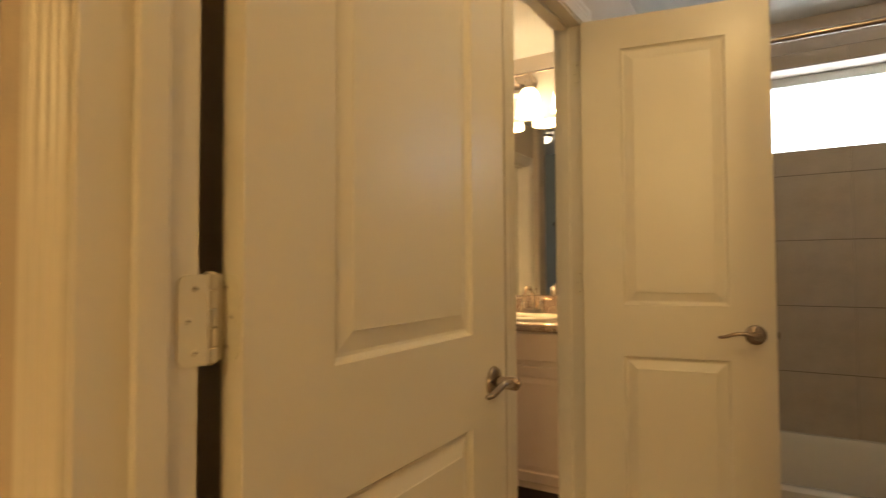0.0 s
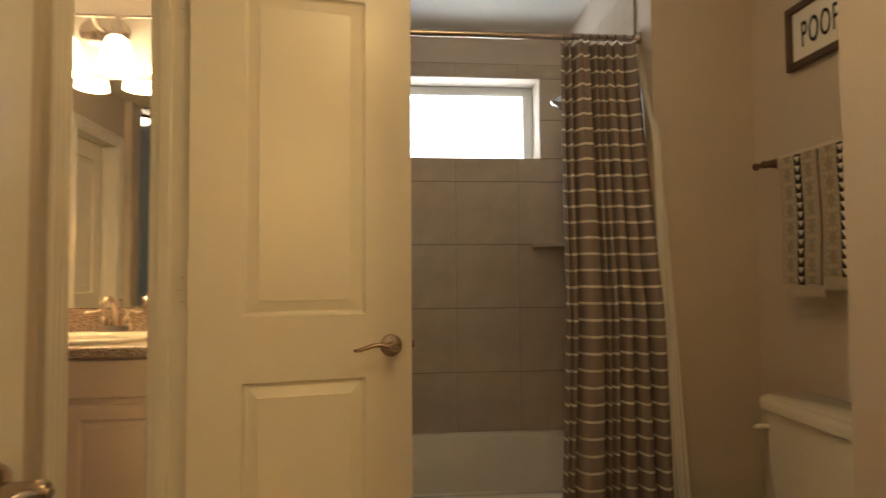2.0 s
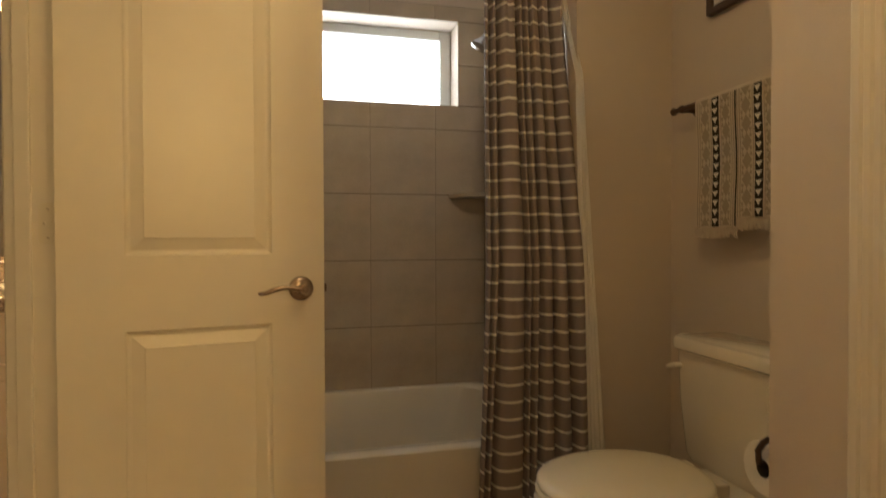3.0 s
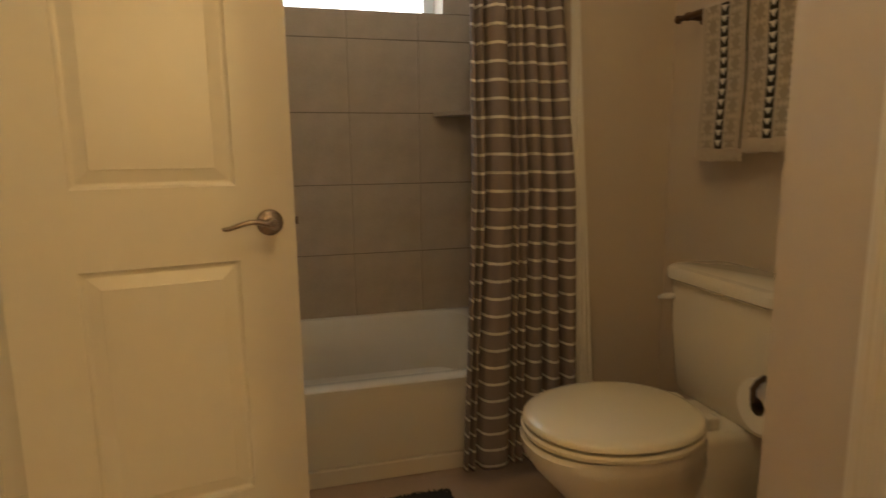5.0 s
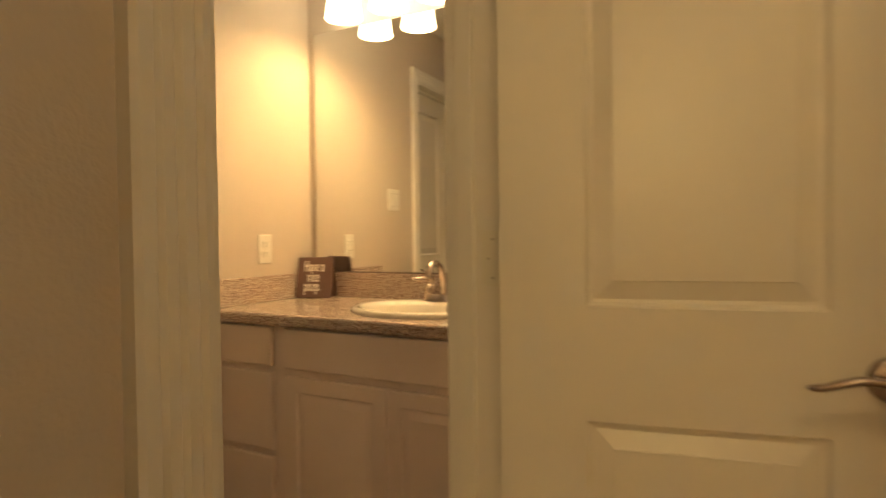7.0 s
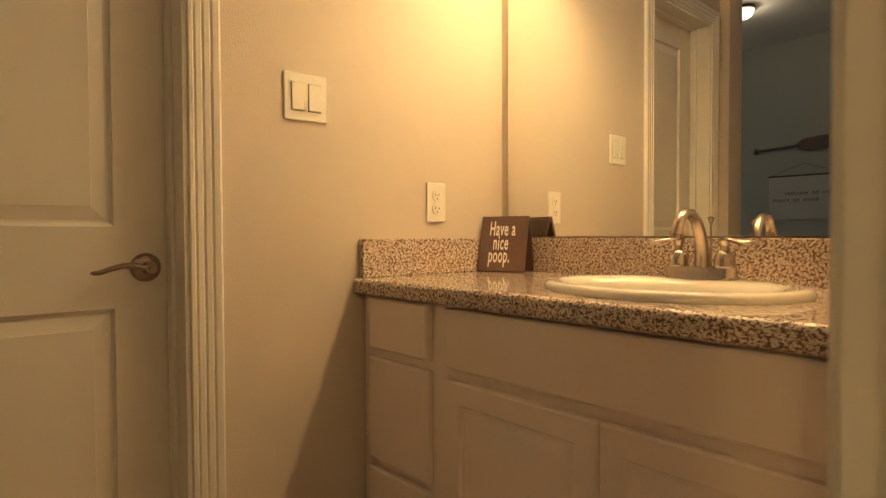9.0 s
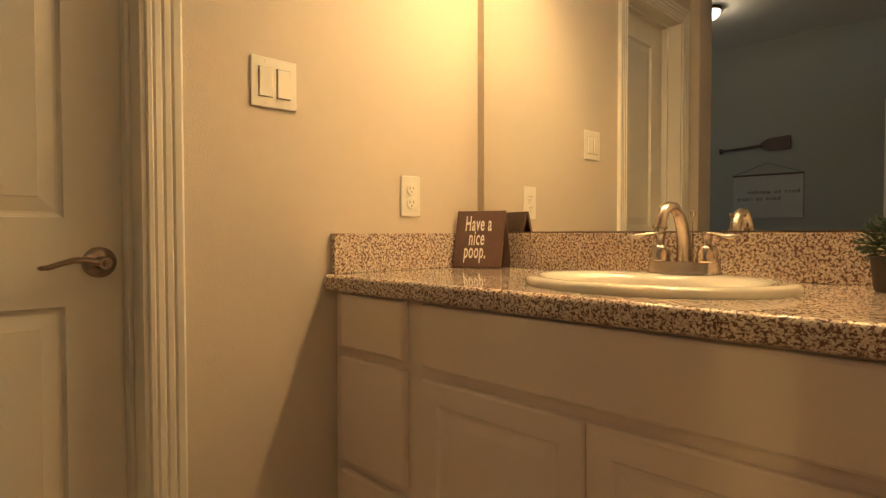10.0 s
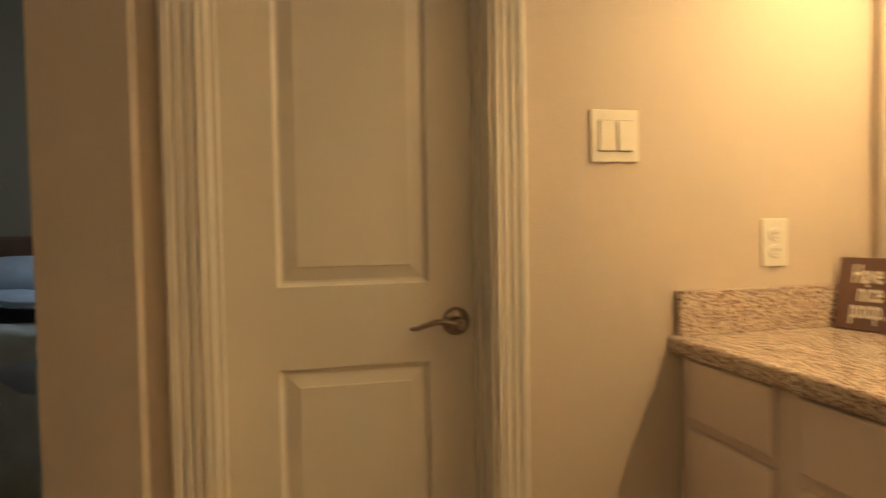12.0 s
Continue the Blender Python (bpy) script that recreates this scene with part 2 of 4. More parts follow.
BX0, BX1 = -0.69, 0.798
TY = 3.446
MY = 3.177
VX = -2.05
wall("wall_vanity_side", "y", -1.30, TY + 0.13, -0.785, BX0, [(1.461, 2.077, 0, DH + 0.015)])
wall("wall_entry", "x", BX0, 1.25, 0.243, 0.355, [(-0.533, 0.25, 0, DH + 0.015)])
wall("wall_closet_side", "y", 0.355, 1.555, BX1, 0.913, [(0.587, 1.297, 0, DH + 0.015)])
wall("wall_niche_near", "x", 0.913, 1.25, 1.44, 1.555)
wall("wall_niche_back", "y", 1.555, 2.42, 1.175, 1.25)
wall("wall_niche_far", "x", BX1, 1.25, 2.42, 2.53)
wall("wall_tub_end", "y", 2.53, TY, BX1, 0.913)
WX0, WX1, WZ0, WZ1 = -0.26, 0.648, 1.760, 2.188
wall("wall_window", "x", BX0, 0.913, TY, TY + 0.19, [(WX0, WX1, WZ0, WZ1)])
mirror_wall = wall("wall_mirror", "x", -0.11, 1.25, 0, 0.12)
mirror_wall.matrix_world = pose(VX, MY, 0, 0, 0, 0.7)
wall("wall_switches", "y", 1.480, MY, -2.18, VX, [(1.589, 2.180, 0, DH + 0.015)])
wall("wall_bedroom_end", "x", -2.18, -2.0, 1.317, 1.480)
# the opening is added out of view, for the bedroom's daylight lamp
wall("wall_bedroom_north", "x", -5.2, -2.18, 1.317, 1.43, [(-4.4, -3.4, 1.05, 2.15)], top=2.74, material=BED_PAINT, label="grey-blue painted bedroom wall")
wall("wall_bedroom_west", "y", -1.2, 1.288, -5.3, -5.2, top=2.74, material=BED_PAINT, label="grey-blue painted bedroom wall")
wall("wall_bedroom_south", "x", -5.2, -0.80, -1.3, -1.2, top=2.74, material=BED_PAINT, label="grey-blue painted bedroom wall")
wall("wall_closet_back", "y", 1.35, 2.4, -2.9, -2.8)
wall("wall_hall_west", "y", -3.6, -1.30, -0.80, BX0)
wall("wall_hall_east", "y", -3.6, 1.44, 1.25, 1.36)
wall("wall_hall_south", "x", -0.80, 1.36, -3.7, -3.6)
setting("floor", box(-0.80, 1.36, -3.7, 3.6, -0.1, 0.0), FLOORM, "brown vinyl bathroom floor", "floor")
setting("floor_vanity", box(-2.9, -0.80, 1.288, 3.3, -0.1, 0.0), FLOORM, "brown vinyl floor by the vanity", "floor")
setting("floor_bedroom", box(-5.3, -0.80, -1.3, 1.288, -0.1, 0.0), CARPET, "dark bedroom carpet", "floor")
setting("ceiling", box(-0.80, 1.36, -3.7, 3.6, H, H + 0.1), CEIL, "white textured bathroom ceiling", "ceiling")
setting("ceiling_vanity", box(-2.9, -0.80, 1.288, 3.3, H, H + 0.1), CEIL, "white textured ceiling over the vanity", "ceiling")
setting("ceiling_bedroom", box(-5.3, -0.80, -1.3, 1.288, 2.74, 2.84), CEIL, "white textured bedroom ceiling", "ceiling")
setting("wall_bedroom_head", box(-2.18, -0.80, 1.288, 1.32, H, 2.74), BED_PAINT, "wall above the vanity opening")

PROFILE = [(0, 0), (0, 0.009), (0.003, 0.0125), (0.010, 0.0135), (0.014, 0.009), (0.018, 0.013), (0.028, 0.0135), (0.032, 0.009), (0.036, 0.0135), (0.046, 0.015), (0.050, 0.011), (0.054, 0.016), (0.066, 0.018), (0.071, 0.015), (0.071, 0)]


def door_frame(name, m, w, depth, h=DH + 0.015, stop=0.05, sides=(0, 1)):
    """Jamb boards, stops and casings of an opening; local x runs along the wall, y into it."""
    ob = thing(name, m, "white painted door frame with moulded casing", "door frame", kind="structure")
    j = 0.004
    part("jamb", box(-0.001, 0.012, -j, depth + j, 0, h), TRIM, ob)
    part("jamb", box(w - 0.012, w + 0.001, -j, depth + j, 0, h), TRIM, ob)
    part("jamb", box(0.012, w - 0.012, -j, depth + j, h - 0.012, h + 0.001), TRIM, ob)
    part("door_stop", box(0.012, 0.022, stop, stop + 0.033, 0, h - 0.012, 0.002), TRIM, ob)
    part("door_stop", box(w - 0.022, w - 0.012, stop, stop + 0.033, 0, h - 0.012, 0.002), TRIM, ob)
    part("door_stop", box(0.022, w - 0.022, stop, stop + 0.033, h - 0.022, h - 0.012, 0.002), TRIM, ob)
    for s in sides:
        side = pose(0, 0, 0) if s == 0 else pose(w, depth, 0, 0, 0, 180)
        path = [((0, 0), (-1, 0)), ((0, h), (-1, 1)), ((w, h), (1, 1)), ((w, 0), (1, 0))]
        rings = [[side @ Vector((px + dx * (u - 0.003), -d, pz + dz * (u - 0.003))) for u, d in PROFILE] for (px, pz), (dx, dz) in path]
        part("casing", loft(rings), TRIM, ob)
    return ob


def panel_face(bm, w, h, y, sgn, panels):
    """One face of a moulded door: stiles and rails with raised panels let into it."""
    def q(*p):
        bm.faces.new([bm.verts.new(v) for v in p])
    x0, x1 = panels[0][0], panels[0][1]
    q((0, y, 0), (x0, y, 0), (x0, y, h), (0, y, h))
    q((x1, y, 0), (w, y, 0), (w, y, h), (x1, y, h))
    z = 0
    for _, _, z0, z1 in panels:
        q((x0, y, z), (x1, y, z), (x1, y, z0), (x0, y, z0))
        z = z1
    q((x0, y, z), (x1, y, z), (x1, y, h), (x0, y, h))
    for a0, a1, z0, z1 in panels:
        rings = []
        for inset, d in ((0, 0), (0.003, 0.006), (0.008, 0.0098), (0.013, 0.0105), (0.041, 0.003), (0.0425, 0.0015)):
            yy = y + sgn * d
            rings.append([(a0 + inset, yy, z0 + inset), (a1 - inset, yy, z0 + inset), (a1 - inset, yy, z1 - inset), (a0 + inset, yy, z1 - inset)])
        loft(rings, bm, cap0=False)


def lever(parent, x, y, z, to, out):
    """A wave lever on a round rose; to: the way that the lever points along x, out: the way that it stands off along y."""
    ob = part("door_handle", lathe([(0.0325, 0), (0.0325, 0.004), (0.030, 0.008), (0.024, 0.011), (0.013, 0.013), (0.0125, 0.03), (0.013, 0.04), (0.0135, 0.052), (0.011, 0.056)], 28, pose(x, y, z, 90 if out < 0 else -90)), LEVER, parent, "brushed nickel lever handle", True)
    yo = y + out * 0.046
    pts = [(x - to * 0.004, yo, z), (x + to * 0.018, yo, z + 0.002), (x + to * 0.036, yo + out * 0.001, z + 0.007), (x + to * 0.056, yo + out * 0.001, z + 0.007), (x + to * 0.078, yo, z + 0.001), (x + to * 0.098, yo - out * 0.003, z - 0.006), (x + to * 0.110, yo - out * 0.006, z - 0.007), (x + to * 0.114, yo - out * 0.008, z - 0.006)]
    part("lever", tube(pts, [0.0105, 0.0095, 0.0085, 0.008, 0.0075, 0.007, 0.006, 0.003], 12, flat=0.8), LEVER, ob, smooth=True)
    part("lock_button", lathe([(0.006, 0), (0.006, 0.003), (0.004, 0.005)], 12, pose(x, y + out * 0.056, z, 90 if out < 0 else -90)), LEVER, ob, smooth=True)


def leaf(parent, m, span=0.095, wide=0.032):
    """A hinge leaf with round outer corners and three screws; local x outwards from the knuckle, -y out, z up."""
    b = box(0, wide, 0, 0.002, -span / 2, span / 2)
    co = [e for e in b.edges if abs(e.verts[0].co.y - e.verts[1].co.y) > 0.001 and e.verts[0].co.x > 0.02]
    bmesh.ops.bevel(b, geom=co, offset=0.012, segments=4, affect="EDGES", profile=0.5)
    ob = part("leaf", merge(bmesh.new(), b, m @ pose(0, -0.002, 0)), HINGE, parent)
    for zz, xx in ((-0.033, 0.014), (0, 0.022), (0.033, 0.014)):
        part("screw", lathe([(0.0036, 0), (0.003, 0.0008), (0.001, 0.0008)], 10, m @ pose(xx + wide - 0.034, -0.002, zz, 90)), SCREW, parent)
        part("screw_slot", merge(bmesh.new(), box(-0.0028, 0.0028, -0.0003, 0.0003, -0.0005, 0.0005), m @ pose(xx + wide - 0.034, -0.0030, zz, 0, 12 * xx / 0.014, 0)), GROUT, parent)
    return ob


def hinge(parent, z, span=0.095):
    """A butt hinge between the jamb and the edge of the open entry door, in the door's own axes."""
    joints = [-0.031, -0.010, 0.010, 0.031]
    prof = [(0.004, -span / 2 - 0.003), (0.0075, -span / 2)]
    for j in joints:
        prof += [(0.0075, j - 0.0011), (0.0045, j - 0.0008), (0.0045, j + 0.0008), (0.0075, j + 0.0011)]
    prof += [(0.0075, span / 2), (0.004, span / 2 + 0.003)]
    k = part("hinge", lathe(prof, 16, pose(-0.0245, 0.0245, z)), HINGE, parent, "painted over butt hinge", True)
    leaf(k, pose(-0.0005, 0.033, z, 0, 0, -90), span, 0.029)
    leaf(k, pose(-0.041, 0.0100, z, 0, 180, 0) @ pose(0, 0, 0, 0, 0, 3), span, 0.034)
    part("knuckle_web", merge(bmesh.new(), box(-0.002, 0.031, -0.001, 0.001, z - span / 2, z + span / 2), pose(-0.041, 0.0110, 0, 0, 0, 38.8)), HINGE, k)
    part("knuckle_web", box(-0.0135, -0.0008, 0.030, 0.0335, z - span / 2, z + span / 2), HINGE, k)


def panel_door(name, m, w, label, t=0.035, lever_side=1, handles=(-1, 1), stile=0.136, h=DH - 0.022, latch=True, lever_height=0.928):
    """A two-panel moulded door hinged at the local origin; x along the door, face at y = 0, body to y = t."""
    ob = thing(name, m, label, "door", kind="structure")
    pan = [(stile, w - stile, 0.245, 0.862 - 0.022), (stile, w - stile, 1.042 - 0.022, 1.955 - 0.022)]
    bm = bmesh.new()
    panel_face(bm, w, h, 0, 1, pan)
    panel_face(bm, w, h, t, -1, pan)
    for a, b in (((0, 0), (w, 0)), ((w, 0), (w, h)), ((w, h), (0, h)), ((0, h), (0, 0))):
        bm.faces.new([bm.verts.new(v) for v in ((a[0], 0, a[1]), (b[0], 0, b[1]), (b[0], t, b[1]), (a[0], t, a[1]))])
    bmesh.ops.remove_doubles(bm, verts=bm.verts[:], dist=1e-5)
    part("door_slab", bm, DOORP, ob)
    hx = w - 0.062 if lever_side > 0 else 0.062
    for o in handles:
        lever(ob, hx, 0 if o < 0 else t, lever_height, -lever_side, o)
    if latch:
        ex = w if lever_side > 0 else 0
        part("latch_plate", box(ex - 0.001, ex + 0.0012, t / 2 - 0.012, t / 2 + 0.012, 0.90, 0.956, 0.0004), NICKEL, ob)
        part("latch_bolt", box(ex, ex + 0.009 * lever_side, t / 2 - 0.006, t / 2 + 0.006, 0.918, 0.938) if lever_side > 0 else box(ex - 0.009, ex, t / 2 - 0.006, t / 2 + 0.006, 0.918, 0.938), BRONZE, ob)
    return ob


# frames: entry (A), vanity (B), closet (C), linen cupboard (D)
frame_a = door_frame("door_frame_entry", pose(-0.533, 0.243, 0), 0.783, 0.112, stop=0.045)
frame_b = door_frame("door_frame_vanity", pose(BX0, 1.461, 0, 0, 0, 90), 0.616, 0.095, stop=0.045)
frame_c = door_frame("door_frame_closet", pose(VX, 1.589, 0, 0, 0, 90), 0.591, 0.13, stop=0.062, sides=(0,))
frame_d = door_frame("door_frame_linen", pose(BX1, 1.297, 0, 0, 0, -90), 0.71, 0.115, stop=0.05, sides=(0,))

door_a = panel_door("door_entry", pose(-0.513, 0.410, 0.02, 0, 0, 92.8), 0.718, "white two-panel moulded door standing wide open", stile=0.154, lever_height=0.914)
door_b = panel_door("door_vanity", pose(-0.678, 2.035, 0.02, 0, 0, 11.2), 0.61, "white two-panel moulded door standing open before the tub")
door_c = panel_door("door_closet", pose(-2.148, 1.594, 0.02, 0, 0, 90), 0.581, "white two-panel moulded closet door, closed", handles=(-1,), latch=False, stile=0.124)
door_d = panel_door("door_linen", pose(0.812, 1.283, 0.02, 0, 0, -90), 0.682, "white two-panel moulded door, closed", lever_side=-1, handles=(), latch=False)
# the knob's dark colour stands in for the dim hall reflected in it
part("door_knob", lathe([(0.033, 0), (0.033, 0.004), (0.028, 0.009), (0.013, 0.012), (0.012, 0.030), (0.020, 0.038), (0.0285, 0.048), (0.0305, 0.056), (0.027, 0.066), (0.015, 0.071), (0.004, 0.072)], 28, pose(0.052, 0, 0.935, 90)), BRONZE, door_d, "round metal knob, coloured dark for the dim hall it reflects", True)
for z in (0.30, 1.096, 1.87):
    hinge(door_a, z)
    leaf(frame_b, pose(0.6035, 0.0, z + 0.02, 0, 0, -90) @ pose(0, 0, 0, 0, 180))


# window
def window():
    ob = thing("window_1", pose(0, 0, 0), "frosted vinyl bathroom window set deep in the tile", "window", kind="structure")
    y0, y1 = TY + 0.148, TY + 0.182
    part("window_frame", box(WX0, WX0 + 0.058, y0, y1, WZ0, WZ1, 0.004), VINYL, ob)
    part("window_frame", box(WX1 - 0.058, WX1, y0, y1, WZ0, WZ1, 0.004), VINYL, ob)
    part("window_frame", box(WX0 + 0.058, WX1 - 0.058, y0, y1, WZ0, WZ0 + 0.03, 0.004), VINYL, ob)
    part("window_frame", box(WX0 + 0.058, WX1 - 0.058, y0, y1, WZ1 - 0.05, WZ1, 0.004), VINYL, ob)
    p = part("pane", box(WX0 + 0.05, WX1 - 0.05, y0 + 0.018, y0 + 0.022, WZ0 + 0.028, WZ1 - 0.046), FROST, ob, "frosted glass pane")
    p.visible_shadow = False


window()
tagged(new("backdrop", mesh_of("backdrop", box(-1.2, 1.6, TY + 0.6, TY + 0.62, 0.8, 3.2), OUTSIDE)), "bright overcast daylight outside the window", "backdrop", kind="structure")


# ---- tub alcove ----
def bathtub():
    ob = thing("bathtub", pose(0, 0, 0), "white alcove bathtub with a plain apron", "bathtub")
    x0, x1, y0, y1, z = BX0 + 0.013, BX1 - 0.013, 2.527, TY - 0.013, 0.342

    def ring(a, b, c, d, r, h, n=6):
        pts = []
        for cx, cy, s in ((b - r, d - r, 0), (a + r, d - r, 90), (a + r, c + r, 180), (b - r, c + r, 270)):
            for i in range(n + 1):
                t = radians(s + 90 * i / n)
                pts.append(Vector((cx + r * math.cos(t), cy + r * math.sin(t), h)))
        return pts
    rings = [ring(x0, x1, y0, y1, 0.004, z - 0.02), ring(x0, x1, y0, y1, 0.006, z - 0.006), ring(x0 + 0.006, x1 - 0.006, y0 + 0.006, y1 - 0.004, 0.012, z),
             ring(x0 + 0.055, x1 - 0.055, y0 + 0.07, y1 - 0.035, 0.10, z - 0.001), ring(x0 + 0.068, x1 - 0.068, y0 + 0.082, y1 - 0.045, 0.10, z - 0.012),
             ring(x0 + 0.10, x1 - 0.09, y0 + 0.10, y1 - 0.06, 0.12, z - 0.16), ring(x0 + 0.17, x1 - 0.12, y0 + 0.13, y1 - 0.09, 0.13, z - 0.27), ring(x0 + 0.24, x1 - 0.18, y0 + 0.18, y1 - 0.14, 0.12, z - 0.285)]
    part("basin", loft(rings, cap0=False), TUBM, ob, smooth=True)
    part("apron", box(x0, x1, y0 + 0.004, y0 + 0.03, 0.062, z - 0.018, 0.004), TUBM, ob)
    part("apron_foot", box(x0, x1, y0 - 0.006, y0 + 0.03, 0.0, 0.060, 0.004), TUBM, ob, "skirt strip at the floor")
    return ob


bathtub()


def soap_shelf():
    ob = thing("corner_shelf", pose(BX1 - 0.012, TY - 0.012, 1.288), "grey tiled corner soap shelf in the tub alcove", "shelf")
    n = 10
    r = 0.19
    lo = [Vector((0, 0, 0))] + [Vector((-r * math.cos(radians(90 * i / n)), -r * math.sin(radians(90 * i / n)), 0)) for i in range(n + 1)]
    part("slab", loft([lo, [p + Vector((0, 0, 0.018)) for p in lo]]), TILE, ob)


soap_shelf()


def curtain_rod():
    ob = thing("shower_rod", pose(0, 2.526, 2.038), "brushed nickel shower curtain rod", "curtain rod")
    part("rod", tube([(BX0 + 0.014, 0, 0), (0.05, 0, 0), (BX1 - 0.003, 0, 0)], 0.0125, 16), NICKEL, ob, smooth=True)
    for x, s in ((BX0 + 0.001, 1), (BX1 - 0.001, -1)):
        part("flange", lathe([(0.026, 0), (0.026, 0.006), (0.019, 0.012), (0.017, 0.022)], 18, pose(x, 0, 0, 0, 90 * s)), NICKEL, ob, smooth=True)
    for i in range(9):
        x = 0.505 + i * 0.033
        c = [(x + 0.002 * math.sin(i), 0.017 * math.cos(a), 0.017 * math.sin(a) - 0.004) for a in [2 * math.pi * k / 14 for k in range(15)]]
        part("curtain_ring", tube(c, 0.0018, 6), NICKEL, ob)


curtain_rod()


def hanging(name, material, label, xt, xb, yt, yb, top, bottom, upper, lower, deep, seed, period=0.0571, cols=260, rows=56, part_name="cloth", drift=1.3):
    """A cloth on the rod; upper and lower: where its folds meet, as shares of its width at the top and at the hem."""
    rnd = random.Random(seed)
    ph = [rnd.uniform(0, 6.28) for _ in range(8)]
    folds = len(upper) - 1
    am = [rnd.uniform(0.8, 1.25) for _ in range(folds)]
    bm = bmesh.new()
    uvl = bm.loops.layers.uv.new("UVMap")
    grid = []
    for r in range(rows + 1):
        v = r / rows
        mixed = min(1.0, v * 1.25) ** 0.8
        edges = [p + (q - p) * mixed + (0.008 * math.sin(5 * v + ph[0] + 2 * k) if 0 < k < folds else 0) for k, (p, q) in enumerate(zip(upper, lower))]
        rowv = []
        for c in range(cols + 1):
            u = c / cols
            uu = min(0.99999, u)
            i = max(q for q in range(folds) if edges[q] <= uu)
            wide = edges[i + 1] - edges[i]
            fr = (uu - edges[i]) / wide
            k = i + fr
            lobe = math.sin(math.pi * fr) ** 0.7
            span = xb[1] - xb[0]
            near = min(fr, 1 - fr) * wide * span
            crease = math.exp(-((near / 0.009) ** 2)) if 0 < (i if fr < 0.5 else i + 1) < folds else 0.0
            a = am[i] * deep * min(1.2, 0.3 + wide / 0.2)
            ease = v ** 1.15
            x = xt[0] + (xt[1] - xt[0]) * u + ((xb[0] - xt[0]) * (1 - u) + (xb[1] - xt[1]) * u) * ease
            yy = yt + (yb - yt) * min(1, v * drift) ** 1.2
            y = yy - 2 * a * lobe + 1.9 * deep * crease + 0.004 * math.sin(7 * u + 4 * v + ph[4]) + 0.002 * math.sin(34 * u + 6 * v)
            y += 0.010 * (1 - v) ** 5 * math.sin(2 * math.pi * u * 8.5)
            scallop = 0.011 * (1 - v) ** 7 * abs(math.sin(math.pi * u * 8.5))
            z = top - (top - bottom) * v - scallop - 0.004 * lobe * v + 0.004 * math.sin(2.2 * k + ph[5]) * v
            rowv.append(bm.verts.new((x, y, z)))
        grid.append(rowv)
    for r in range(rows):
        for c in range(cols):
            f = bm.faces.new((grid[r][c], grid[r][c + 1], grid[r + 1][c + 1], grid[r + 1][c]))
            for lp, (cc, rr) in zip(f.loops, ((c, r), (c + 1, r), (c + 1, r + 1), (c, r + 1))):
                lp[uvl].uv = (cc / cols, (top - bottom) * rr / rows / period)
    ob = thing(name, pose(0, 0, 0), label, "shower curtain")
    p = part(part_name, bm, material, ob, smooth=True)
    p.data.set_sharp_from_angle(angle=radians(180))
    so = p.modifiers.new("thick", "SOLIDIFY")
    so.thickness = 0.0015
    return ob


hanging("shower_curtain", CLOTH, "grey shower curtain with thin white stripes, drawn aside", (0.497, 0.788), (0.426, 0.836), 2.528, 2.400, 2.022, 0.066, (0, 0.07, 0.15, 0.36, 0.47, 0.56, 0.66, 0.80, 1.0), (0, 0.04, 0.12, 0.41, 0.46, 0.54, 0.71, 0.86, 1.0), 0.0135, 4, drift=1.9)
hanging("curtain_liner", LINER, "white curtain liner behind the striped curtain", (0.786, 0.796), (0.812, 0.912), 2.535, 2.403, 2.020, 0.16, (0, 0.55, 1), (0, 0.5, 1), 0.003, 9, cols=60, part_name="liner", drift=5.0)


def shower_head():
    ob = thing("wall_shower", pose(BX1 - 0.012, 2.98, 2.02), "chrome wall shower with a round head on a bent arm", "shower")
    part("arm", tube([(0, 0, 0), (-0.06, 0, 0.004), (-0.11, 0, -0.02), (-0.135, 0, -0.05)], 0.0095, 12), CHROME, ob, smooth=True)
    part("flange", lathe([(0.028, 0), (0.026, 0.006), (0.012, 0.010)], 18, pose(0, 0, 0, 0, -90)), CHROME, ob, smooth=True)
    part("head", lathe([(0.012, 0), (0.016, -0.02), (0.040, -0.055), (0.042, -0.066), (0.036, -0.07)], 20, pose(-0.137, 0, -0.05, 0, 25)), CHROME, ob, smooth=True)


shower_head()


# ---- toilet niche ----
def oval(cx, cy, rx_front, rx_back, ry, z, n=36, power=2.3):
    pts = []
    for i in range(n):
        t = 2 * math.pi * i / n
        c, s = math.cos(t), math.sin(t)
        rx = rx_back if c > 0 else rx_front
        pts.append(Vector((cx + rx * math.copysign(abs(c) ** (2 / power), c), cy + ry * math.copysign(abs(s) ** (2 / power), s), z)))
    return pts


